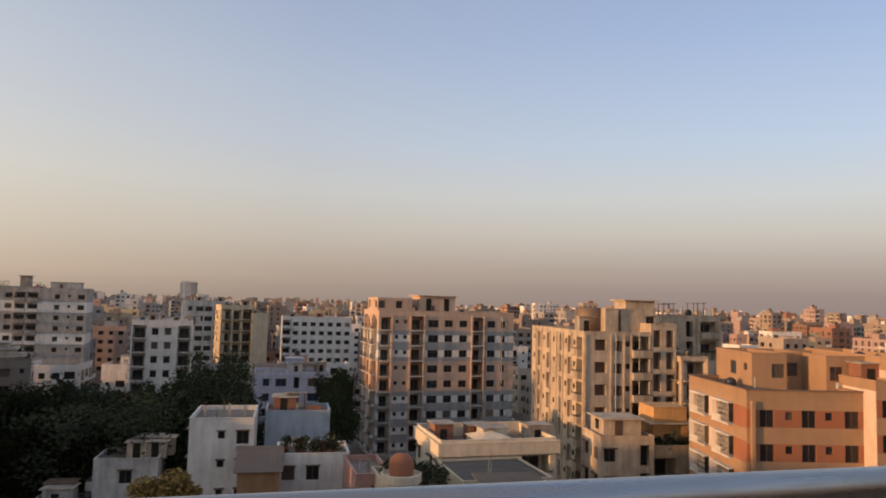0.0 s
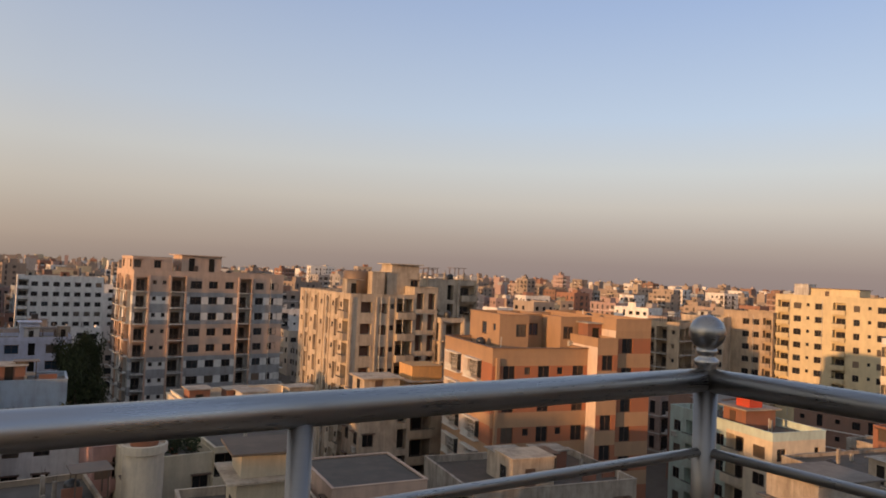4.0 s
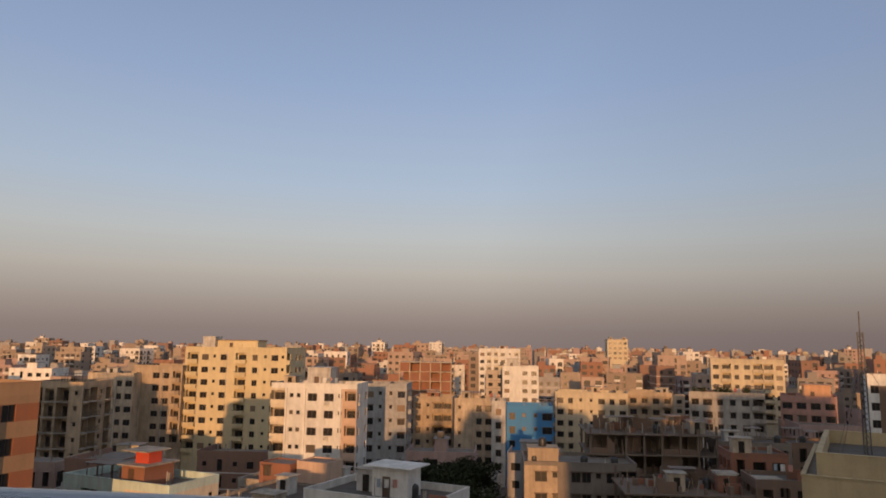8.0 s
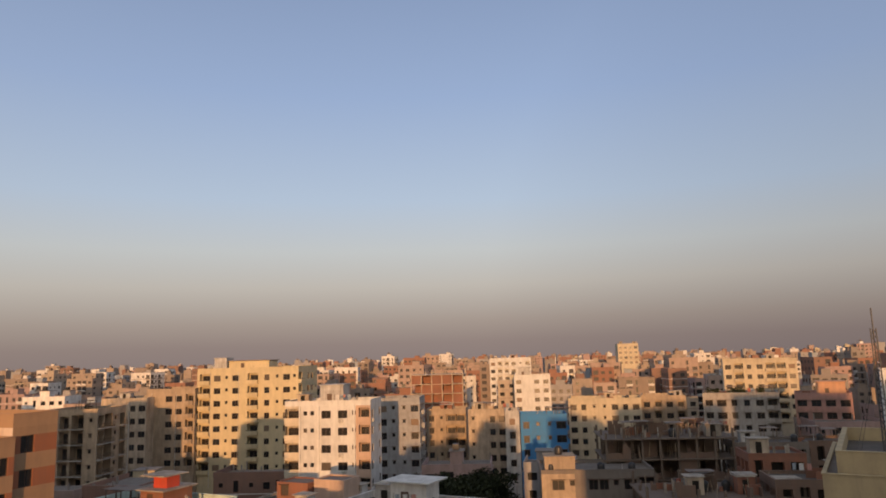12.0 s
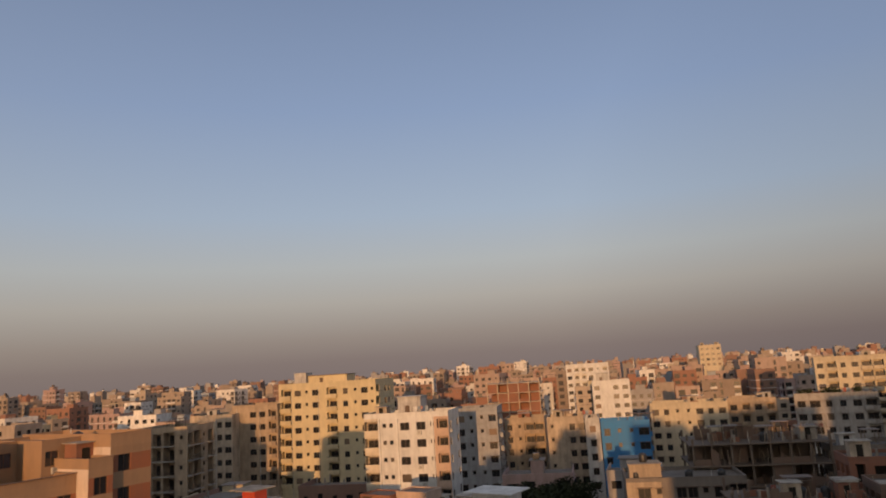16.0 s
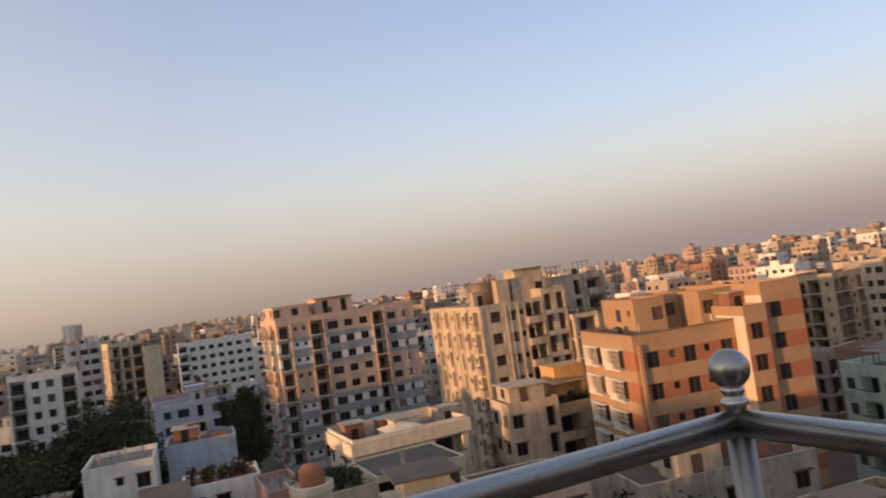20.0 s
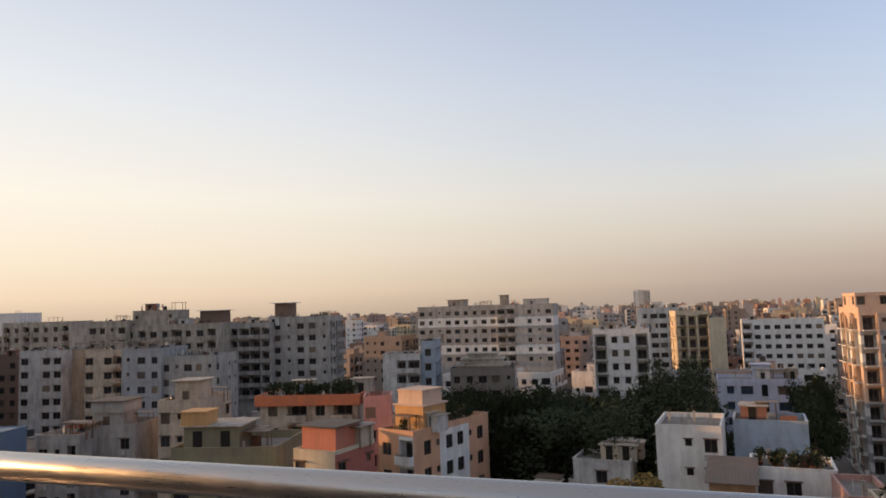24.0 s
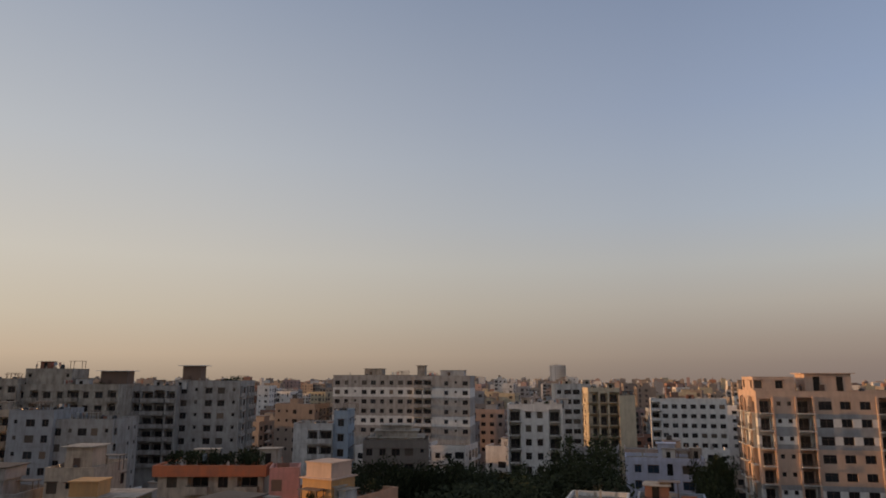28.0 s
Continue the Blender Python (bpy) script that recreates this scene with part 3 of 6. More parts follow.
def roof_clutter(ob, m, w, d, z, n, seed):
    """Starter columns with bare rods, vent pipes, tanks and a low shed wall, as roofs here carry them."""
    rs = random.Random(seed)
    for i in range(n):
        k = rs.random()
        x, y = rs.uniform(0.8, max(0.9, w - 1.2)), rs.uniform(0.8, max(0.9, d * 0.6))
        if k < 0.36:
            q = Mesh()
            hh = rs.uniform(0.7, 1.6)
            q.box(x - 0.14, y - 0.14, z, x + 0.14, y + 0.14, z + hh)
            cs = part("starter_column", q, M_CONC, ob)
            r_ = Mesh()
            for dx, dy in ((-0.09, -0.09), (0.09, 0.09), (0.09, -0.09)):
                r_.tube((x + dx, y + dy, z + hh), (x + dx * 1.4, y + dy * 1.2, z + hh + rs.uniform(0.3, 0.8)), 0.012, k=4)
            part("starter_rods", r_, M_TIN, cs)
        elif k < 0.50:
            q = Mesh()
            cw, cd, ch = rs.uniform(1.8, 3.2), rs.uniform(1.5, 2.6), rs.uniform(1.9, 2.4)
            for px_, py_ in ((0.05, 0.05), (cw - 0.15, 0.05), (0.05, cd - 0.15), (cw - 0.15, cd - 0.15)):
                q.box(x + px_, y + py_, z, x + px_ + 0.1, y + py_ + 0.1, z + ch)
            q.box(x - 0.2, y - 0.2, z + ch, x + cw + 0.2, y + cd + 0.2, z + ch + 0.07)
            part("canopy", q, M_TIN, ob)
        elif k < 0.58:
            q = Mesh()
            cw, cd, ch = rs.uniform(1.8, 3.0), rs.uniform(1.6, 2.4), rs.uniform(1.8, 2.3)
            q.box(x, y, z, x + cw, y + cd, z + ch, 0)
            q.box(x - 0.25, y - 0.3, z + ch, x + cw + 0.25, y + cd + 0.25, z + ch + 0.1, 1)
            q.box(x + cw * 0.3, y - 0.03, z + 0.02, x + cw * 0.3 + 0.8, y - 0.004, z + 1.75, 2)
            part("roof_shed", q, [rs.choice([M_BRICK, M_BEIGE, M_CONC, M_WHITE]), M_CONC, M_DARK], ob)
        elif k < 0.70:
            t = new("water_tank", shared("tank", lambda: tank_data(0.55, 1.35, M_TANK)))
            t.matrix_basis = m @ pose(x, y, z)
            tagged(t, "black ribbed plastic water tank on a flat roof", "water tank", "water tanks")
        elif k < 0.82:
            q = Mesh()
            q.tube((x, y, z), (x, y, z + rs.uniform(0.8, 1.8)), 0.05, k=7)
            part("vent_pipe", q, M_PIPE, ob)
        elif k < 0.93:
            q = Mesh()
            q.box(x, y, z, x + rs.uniform(1.0, 2.2), y + 0.12, z + rs.uniform(0.6, 1.3))
            part("low_wall", q, M_BRICK, ob)
        elif k < 0.97:
            part("clothes_line", shared(("clothes", i % 4), lambda: clothes_data(i % 4)), None, ob, "", pose(x, y, z, 0, 0, rs.uniform(-20, 20)))
        else:
            plant(m @ pose(x, y, z), rs.randrange(3))


def building(name, label, at, rot, w, depth, top, front="", left="", right="", back="", wall=None, mats=None, paint=None, fh=3.05, floors=None,
             frame_mat=None, glass=None, hood=True, bal="solid", parapet=0.9, ground=0.0, roof=None, extra=None, category="building", group="city buildings",
             open_window=None, pipes=0, belts=False, belt_mat=None, bal_mat=None, fins=(), left_fins=(), fin_mat=None, fin=0.28, clutter=3, dark=None, fin_half=0.16):
    """An apartment house: walls with real openings, roof slab, parapet, windows, balconies, drain pipes. at: front left corner."""
    m = pose(at[0], at[1], 0, 0, 0, rot)
    ob = thing(name, m, label, category, group)
    mats = mats or [wall or M_WHITE]
    paint = paint or (lambda face, u, z: 0)
    frame_mat, glass = frame_mat or M_FRAME, glass or M_GLASS
    rz = top - parapet
    n = floors or max(1, int((rz - ground) / fh))
    if not floors and math.hypot(*at) > 120:
        n = min(n, 6)
    if clutter == 3:
        clutter = 11 if at[0] < -40 else 6
    levels = [rz - fh * (k + 1) for k in range(n) if rz - fh * (k + 1) > ground - 0.5]
    z0, z1 = ground - 1.0, rz
    sides = (("F", (0, 0), (1, 0), (0, -1), w, front), ("R", (w, 0), (0, 1), (1, 0), depth, right),
             ("K", (w, depth), (-1, 0), (0, 1), w, back), ("L", (0, depth), (0, -1), (-1, 0), depth, left))
    body = Mesh()
    allo = []
    rv = random.Random(label + str(at))
    for face, o, d, out, ln, pat in sides:
        if isinstance(pat, str) and pat.strip("."):
            letters = [c for c in pat if c != "."]
            while ln / len(pat) > 3.3:
                pat += rv.choice(letters + ["w", "b"])
        cols = row(ln, pat) if isinstance(pat, str) else pat
        for op in facade(body, o, d, out, ln, z0, z1, cols, levels, fh, paint, face, len(mats)):
            allo.append((face, out, *op))
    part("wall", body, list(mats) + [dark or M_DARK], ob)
    single = math.hypot(*at) > 135
    r = Mesh()
    r.box(0.12, 0.12, rz - 0.12, w - 0.12, depth - 0.12, rz + 0.012)
    part("roof", r, roof or M_ROOF, ob)
    pr = Mesh()
    pm = paint("F", w / 2, top - 0.02)
    ring_wall(pr, w, depth, rz, top, 0.14, pm)
    part("parapet", pr, mats, ob)
    turn = {"F": 0, "R": 90, "K": 180, "L": 270}
    for face, out, p, kind, base, u, ww in allo:
        lm = pose(p[0], p[1], p[2], 0, 0, turn[face])
        if open_window and open_window(face, u, base):
            continue
        if kind in "WN" and rv.random() < 0.05:
            part("shutter", shared(("shut", kind), lambda: Mesh().add(-KINDS[kind][0] / 2, 0.05, 0, KINDS[kind][0] / 2, 0.1, KINDS[kind][2] - KINDS[kind][1]).data("shutter", [M_TIN])), None, ob, "", lm)
            continue
        if kind in "BbPR":
            a, g, dd = balcony_data(kind, bal_mat or mats[paint(face, u, base + 0.3)], bal)
            k = part("balcony", a, None, ob, "", lm)
            part("grille", g, None, k)
            part("balcony_door", dd, None, k)
        elif kind in "SOQ":
            continue
        else:
            f, g = window_data(kind, frame_mat, rv.choice((glass, glass, glass, glass, glass, glass, M_CURTAIN, M_SKYGLASS)), hood, single)
            k = part("window", f, None, ob, "", lm)
            if kind == "C":
                part("window_cage", shared("cage", cage_data), None, k)
            if not single and kind in "WND" and rv.random() < 0.07:
                part("cooling_unit", shared("cooling", cooling_data), None, ob, "", lm @ pose(rv.choice((-0.3, 0.3)), 0, -0.72))
            if g:
                part("pane", g, None, k)
    if belts:
        for i, base in enumerate(levels):
            bm_ = Mesh()
            e = 0.06
            for a in ((-e, -e, w + e, -0.004), (w + 0.004, -0.004, w + e, depth), (-e, -0.004, -0.004, depth)):
                bm_.box(a[0], a[1], base - 0.14, a[2], a[3], base + 0.02)
            part("floor_belt", bm_, belt_mat or mats[0], ob)
    for face, us in (("F", fins), ("L", left_fins)):
        for u in us:
            q = Mesh()
            if face == "F":
                q.box(u - fin_half, -fin, ground, u + fin_half, -0.004, rz)
            else:
                q.box(-fin, depth - u - fin_half, ground, -0.004, depth - u + fin_half, rz)
            part("pilaster", q, fin_mat or mats[0], ob)
    if clutter:
        roof_clutter(ob, m, w, depth, rz + 0.012, clutter, label + str(at))
    if pipes:
        rs = random.Random(name + str(at))
        for i in range(pipes):
            face, o, d, out, ln, pat = sides[0] if i % 2 == 0 or not left else sides[3]
            u = ln * rs.uniform(0.05, 0.95)
            pm_ = Mesh()
            x, y = o[0] + d[0] * u + out[0] * 0.09, o[1] + d[1] * u + out[1] * 0.09
            pm_.tube((x, y, max(ground, rz - 9 * fh)), (x, y, rz), 0.06, k=6)
            part("drain_pipe", pm_, M_PIPE, ob)
    return ob


def stair_house(parent_at, rot, dx, dy, z, w, d, h, wall, name="rooftop_stair_house", slab=0.3, label="", door=True, tank=False, group="rooftop stair houses", slab_mat=None, bays=0):
    """The stair head on a roof, with its overhanging slab and its door."""
    m = pose(parent_at[0], parent_at[1], 0, 0, 0, rot) @ pose(dx, dy, z)
    ob = thing(name, m, label or "plastered rooftop stair house with an overhanging concrete slab", "stair house", group)
    b = Mesh()
    b.box(0, 0, 0, w, d, h)
    part("wall", b, wall, ob)
    s = Mesh()
    s.box(-slab, -slab, h, w + slab, d + slab, h + 0.14)
    part("roof_slab", s, slab_mat or wall, ob)
    if door:
        q = Mesh()
        q.box(w * 0.3, -0.05, 0.02, w * 0.3 + 0.9, -0.004, 2.05)
        part("door", q, M_FRAME, ob)
        q = Mesh()
        q.box(-0.05, d * 0.35, 0.9, -0.004, d * 0.35 + 1.0, 2.0)
        part("window", q, M_GLASS, ob)
    # flat near-black sheets on the wall stand for the shade of open bays
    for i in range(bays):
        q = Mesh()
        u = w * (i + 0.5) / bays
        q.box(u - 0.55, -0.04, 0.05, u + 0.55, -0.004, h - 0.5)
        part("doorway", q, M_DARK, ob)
    if tank:
        q = Mesh()
        q.lathe([(0.0, 0), (0.55, 0), (0.58, 0.1), (0.58, 1.0), (0.5, 1.15), (0.2, 1.3), (0.0, 1.32)], w / 2, d / 2, h + 0.14, 14)
        t = tagged(new("water_tank", q.data("water_tank", [M_TANK], True)), "black plastic water tank on a stair house roof", "water tank", "water tanks")
        t.matrix_basis = m
    return ob

# ---- setting ----
g = Mesh()
g.quad((-4500, -4500, 0), (4500, -4500, 0), (4500, 4500, 0), (-4500, 4500, 0))
tagged(new("ground", g.data("ground", [M_GROUND])), "dusty grey-brown city ground between the houses", "ground", "", "structure")
rd = Mesh()
rd.box(48, 52, 0.004, 53, 300, 0.05)
rd.quad((-48, 58, 0.04), (-43, 58, 0.04), (-60, 112, 0.04), (-66, 112, 0.04))
tagged(new("road", rd.data("road", [M_ASPH])), "narrow worn asphalt lanes between the houses", "road", "", "structure")

# ---- the terrace and its railing ----
RZ = 31.5
LD, RD = Vector((-0.966, -0.259, 0)), Vector((0.332, -0.943, 0))
terrace = thing("terrace_building", pose(0, 0, 0), "plain plastered tower block whose flat roof carries the railing", "building")
tb = Mesh()
c0 = Vector((0.06, 0.10, 0))
far_l, far_r = c0 + LD * 12, c0 + RD * 8
far_c = far_l + RD * 8
ring = [c0, far_l, far_c, far_r]
zb, zt = 0.0, RZ - 1.05
for i in range(4):
    a, b = ring[i], ring[(i + 1) % 4]
    tb.quad((a.x, a.y, zb), (a.x, a.y, zt), (b.x, b.y, zt), (b.x, b.y, zb))
part("wall", tb, M_CREAM, terrace)
tb = Mesh()
tb.quad(*[(p.x, p.y, zt) for p in reversed(ring)])
part("roof", tb, M_ROOFD, terrace)
tb = Mesh()


def strip(mesh, a, b, wdt, z0, z1):
    """A straight kerb from a to b, to the right of the way."""
    n = Vector((b - a)).normalized().cross(Vector((0, 0, 1))) * wdt
    q = [a, b, b + n, a + n]
    lo, hi = [(p.x, p.y, z0) for p in q], [(p.x, p.y, z1) for p in q]
    mesh.quad(*hi[::-1])
    for i in range(4):
        j = (i + 1) % 4
        mesh.quad(lo[j], lo[i], hi[i], hi[j])


strip(tb, far_l, c0, 0.15, zt, RZ - 0.56)
strip(tb, c0, far_r, 0.15, zt, RZ - 0.56)
strip(tb, far_r, far_c, 0.15, zt, RZ - 0.56)
strip(tb, far_c, far_l, 0.15, zt, RZ - 0.56)
part("parapet", tb, M_TAN, terrace)

# unseen stair house, added behind the viewpoint to keep sun off the right rail
sh = thing("terrace_stair_house", Matrix.Translation((LD * 6.2 + RD * 1.35) + Vector((0, 0, zt))) @ pose(0, 0, 0, 0, 0, 195), "unseen cream stair-house block added to shade the railing", "stair house", "rooftop stair houses")
q = Mesh()
q.box(0, 0.0, 0, 4.0, 4.6, 2.5)
part("wall", q, M_CREAM, sh)
q = Mesh()
q.box(-0.3, -0.3, 2.5, 4.3, 4.9, 2.64)
part("roof_slab", q, M_CONC, sh)
q = Mesh()
q.box(-0.05, 1.6, 0.02, -0.004, 2.5, 2.05)
part("door", q, M_FRAME, sh)

rail = thing("terrace_railing", pose(0, 0, RZ), "brushed stainless steel pipe railing with a ball on its corner post", "railing")


def pipe(name, p, q, r, k=28, label=""):
    me = Mesh()
    p, q = Vector(p), Vector(q)
    d = q - p
    ln = d.length
    me.tube((0, 0, 0), (ln, 0, 0), r, k=k, cap=True)
    m = Matrix.Translation(p) @ d.to_track_quat("X", "Z").to_matrix().to_4x4()
    return part(name, me, M_STEEL, rail, label, m, True)


for nm, r, dz in (("top_rail", 0.0265, -0.0115), ("middle_rail", 0.0105, -0.17), ("lower_rail", 0.0105, -0.292)):
    off = 0.0 if nm == "top_rail" else 0.02
    for d in (LD, RD):
        pipe(nm, Vector((0, 0, dz)) + d * off, Vector((0, 0, dz)) + d * 6.2, r)
joint = Mesh()
joint.lathe([(0.0, -0.0382)] + [(0.0267 * math.cos(a), -0.0115 + 0.0267 * math.sin(a)) for a in [radians(x) for x in range(-80, 81, 10)]] + [(0.0, 0.0152)], k=24)
part("corner_joint", joint, M_STEEL, rail, "", None, True)


def post(d, s):
    me = Mesh()
    me.tube((0, 0, -0.57), (0, 0, -0.012), 0.019 if s else 0.0255, k=24)
    p = part("post", me, M_POST, rail, "", Matrix.Translation(d * s), True)
    fl = Mesh()
    fl.lathe([(0.0, 0.03), (0.03, 0.03), (0.05, 0.012), (0.055, 0.0), (0.055, -0.004)], 0, 0, -0.56, 24)
    part("base_flange", fl, M_STEEL, p, "", None, True)


post(LD, 0.0)
for s in (0.96, 1.98, 3.0, 4.0, 5.0):
    post(LD, s)
for s in (1.82, 3.64, 5.46):
    post(RD, s)
ball = Mesh()
ball.lathe([(0.0001, 0.0545)] + [(0.0395 * math.cos(a), 0.0945 + 0.0395 * math.sin(a)) for a in [radians(x) for x in range(-85, 86, 6)]] + [(0.0001, 0.134)], k=36)
fin = part("ball_finial", ball, M_BALL, rail, "dull hollow steel ball", None, True)
nk = Mesh()
nk.lathe([(0.019, 0.008), (0.021, 0.02), (0.026, 0.024), (0.027, 0.029), (0.026, 0.034), (0.02, 0.038), (0.018, 0.044), (0.022, 0.048), (0.023, 0.053), (0.022, 0.058), (0.015, 0.062)], k=28)
part("neck", nk, M_STEEL, fin, "", None, True)


# ---- the large houses ----
# unfinished ten-storey tower with bands of grey, white and peach
def a_paint(face, u, z):
    k = int((TOP_A - 0.9 - z) / 3.05)
    inside = (TOP_A - 0.9 - z) % 3.05
    if z > TOP_A - 0.9:
        return 0
    if k in (0, 3, 4):
        return 0
    return 2 if 0.75 < inside < 2.2 else 1


TOP_A = 29.7
A_AT, A_ROT = (-14.7, 137.5), 18
tower_a = building("apartment_tower", "ten-storey apartment tower with peach, grey and white floor bands", A_AT, A_ROT, 29.2, 14.5, TOP_A, floors=9,
         front=[(1.5, "b"), (3.75, "w"), (5.5, "w"), (8.1, "R"), (11.4, "D"), (14.7, "W"), (17.9, "W"), (21.1, "R"), (24.1, "W"), (27.2, "W")],
         left=[(2.2, "R"), (5.4, "b"), (8.4, "T"), (11.6, "R")], right="R.W.R",
         mats=[M_PEACH, M_GREYB, M_WHITE2], paint=a_paint, hood=False, bal="open", bal_mat=M_WHITE2, pipes=4, fins=(2.8, 6.6, 9.5, 19.8, 22.5), left_fins=(3.8, 10.0), clutter=5, dark=M_RAW)
building("roof_storey", "peach roof storey of the banded tower under a thin slab", (-15.3, 140.2), A_ROT, 7.2, 9, 32.2, front="N.N.", left="N.N", wall=M_PEACH,
         ground=28.8, parapet=0.25, group="roof storeys", floors=1, fh=2.6, clutter=0)
stair_house(A_AT, A_ROT, 9.3, 3.2, 28.8, 7.8, 6.0, 4.0, M_PEACH, slab=0.6, label="peach roof pavilion of the banded tower with an open loggia", bays=2)

# raw plaster house with tall pilasters
B_AT, B_ROT = (17.2, 94.0), 12
building("apartment_house", "unpainted beige plaster apartment house with tall pilasters", B_AT, B_ROT, 9.9, 21, 28.2,
         front=[(2.5, "O"), (5.1, "Q"), (6.5, "w"), (8.5, "R")], left=[(1.2, "w"), (3.4, "S"), (5.6, "w"), (7.4, "S"), (9.9, "w"), (12.4, "S"), (14.6, "w"), (16.0, "S"), (17.7, "w"), (19.5, "b")],
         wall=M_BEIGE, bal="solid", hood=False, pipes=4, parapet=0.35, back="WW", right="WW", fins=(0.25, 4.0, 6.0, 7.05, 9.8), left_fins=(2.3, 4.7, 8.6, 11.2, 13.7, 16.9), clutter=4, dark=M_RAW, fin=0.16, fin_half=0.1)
building("stair_tower", "beige plaster stair tower with narrow window slots", (26.95, 96.0), B_ROT, 3.9, 7, 29.4, front="SS", left="..", wall=M_BEIGE, parapet=0.4, group="stair towers", clutter=0, dark=M_RAW)
building("roof_storey", "beige lift house with a projecting slab above the pilastered house", (23.4, 98.4), B_ROT, 5.4, 5, 31.4, front="..N", wall=M_BEIGE, ground=27.8, parapet=0.2, group="roof storeys", floors=1, clutter=0)
stair_house((24.2, 99.2), B_ROT, 0, 0, 31.4, 4.6, 3.6, 1.2, M_BEIGE, slab=0.5, door=False, label="beige tank room under a thin projecting slab")
stair_house((20.9, 97.4), B_ROT, 0, 0, 27.9, 2.0, 3.6, 3.4, M_BEIGE, slab=0.08, door=False, label="narrow beige shaft on a flat roof")
building("apartment_house", "beige plaster wing with deep stacked balconies", (31.1, 95.9), B_ROT, 4.2, 14, 25.0, front=[(2.0, "P")], left="w.w", wall=M_BEIGE, bal="open", hood=False, parapet=0.3, fins=(0.1, 4.0), clutter=2)
building("apartment_house", "low beige plaster wing with small windows", (35.3, 97.6), B_ROT, 11.5, 12, 24.4, front=[(1.6, "w"), (5.0, "N"), (8.0, "w"), (9.8, "w")], wall=M_BEIGE, hood=False, parapet=0.9, pipes=2, clutter=4)
building("apartment_house", "beige plaster house with stacked open balconies", (31.6, 104.6), B_ROT, 9.2, 9, 30.6, front=[(1.6, "w"), (4.2, "S"), (7.4, "B")], left="..", wall=M_BEIGE, bal="solid", hood=False, parapet=0.4, fins=(5.6, 9.1), clutter=3)
# small roofs in front of it
building("annex", "beige annex with a flat slab roof", (15.6, 76.4), 8, 6.2, 6, 17.4, front="N.S", left="N", wall=M_BEIGE, parapet=0.5, hood=True, clutter=1)
stair_house((15.6, 76.4), 8, 0.6, 0.8, 16.9, 4.4, 4, 2.2, M_BEIGE, slab=0.35, label="beige stair house with a projecting slab")
building("annex", "dark beige house with a terrace parapet", (21.6, 78.0), 8, 8.2, 8, 16.2, front="P.N", wall=M_TAN, parapet=1.0, hood=True, clutter=1)
stair_house((21.6, 78.0), 8, 1.0, 1.6, 15.2, 4.2, 4.2, 3.2, M_OCHRE, slab=0.65, label="ochre stair house under a moulded slab", slab_mat=M_BEIGE)
stair_house((21.6, 78.0), 8, 1.1, 1.7, 18.54, 4.0, 4.0, 1.6, M_OCHRE, slab=0.06, door=False, label="ochre tank box on a stair house")
tk = Mesh()
tk.lathe([(0.0, 0), (2.1, 0), (2.1, 3.5), (1.95, 3.62), (0, 3.65)], k=32)
t_ = tagged(new("water_tank", tk.data("water_tank", [M_TIN], True)), "large rusty steel water tank on a roof", "water tank", "water tanks")
t_.matrix_basis = pose(19.4, 100.6, 27.86)


# orange and terracotta striped house
TOP_C = 24.3


def c_band(top, par):
    def f(face, u, z):
        if z > top - par:
            return 0
        band = 0.75 < (top - par - z) % 3.1 < 2.35
        if face == "L" and u < 11.4:
            return 2 if band else 0
        return 1 if band else 0
    return f


M_BLUSH = material("pale_blush_paint", (0.66, 0.53, 0.43), stain=0.25)
C_KW = dict(mats=[M_APRICOT, M_TERRA, M_BLUSH], fh=3.1, glass=M_GLASS, hood=False, frame_mat=M_FRAME, clutter=2)
building("striped_house", "peach apartment house with terracotta window bands", (26.0, 63.4), 3, 11.1, 13, TOP_C,
         front=[(1.9, "T"), (4.0, "w"), (5.9, "T"), (7.8, "w"), (10.0, "T")], left=[(3.2, "C"), (8.6, "C")],
         paint=c_band(TOP_C, 0.9), parapet=0.9, fins=(0.5,), fin=0.35, **C_KW)
building("striped_house", "peach corner bay with terracotta window bands", (37.2, 62.2), 3, 2.5, 16, 25.6, front=[(1.25, "T")], left="....", paint=c_band(25.6, 0.9), parapet=0.9, **C_KW)
building("striped_house", "tallest peach end bay with terracotta window bands", (39.75, 62.9), 3, 4.5, 15, 27.6, front=[(1.5, "T")], right="T.T", paint=c_band(27.6, 1.2), parapet=1.2, **C_KW)
building("roof_storey", "set-back peach roof storey with a dark coping", (29.0, 69.0), 3, 3.6, 8, 27.4, front=".N", left=".N", wall=M_APRICOT, ground=23.3, parapet=0.3, floors=1, fh=2.9, glass=M_BGLASS, hood=False, group="roof storeys", clutter=0)
building("roof_storey", "recessed peach roof storey behind a terrace", (32.7, 71.4), 3, 3.0, 6, 27.4, front="N", wall=M_APRICOT, ground=23.3, parapet=0.3, floors=1, fh=2.9, glass=M_BGLASS, hood=False, group="roof storeys", clutter=0)
building("roof_storey", "set-back peach roof storey with two tall windows", (35.6, 67.4), 3, 4.0, 9, 27.4, front=[(1.0, "N"), (3.0, "N")], left="..", wall=M_APRICOT, ground=23.3, parapet=0.3, floors=1, fh=2.9, glass=M_BGLASS, hood=False, group="roof storeys", clutter=0)
cop = Mesh()
ring_wall(cop, 11.2, 13.1, TOP_C + 0.075, TOP_C + 0.10, 0.2, 0, 0.12, 0.05)
cp = tagged(new("coping", cop.data("coping", [M_BROWN])), "dark red-brown roof coping", "coping", "", "structure")
cp.matrix_basis = pose(26.0, 63.4, 0, 0, 0, 3) @ pose(-0.05, -0.05, 0)

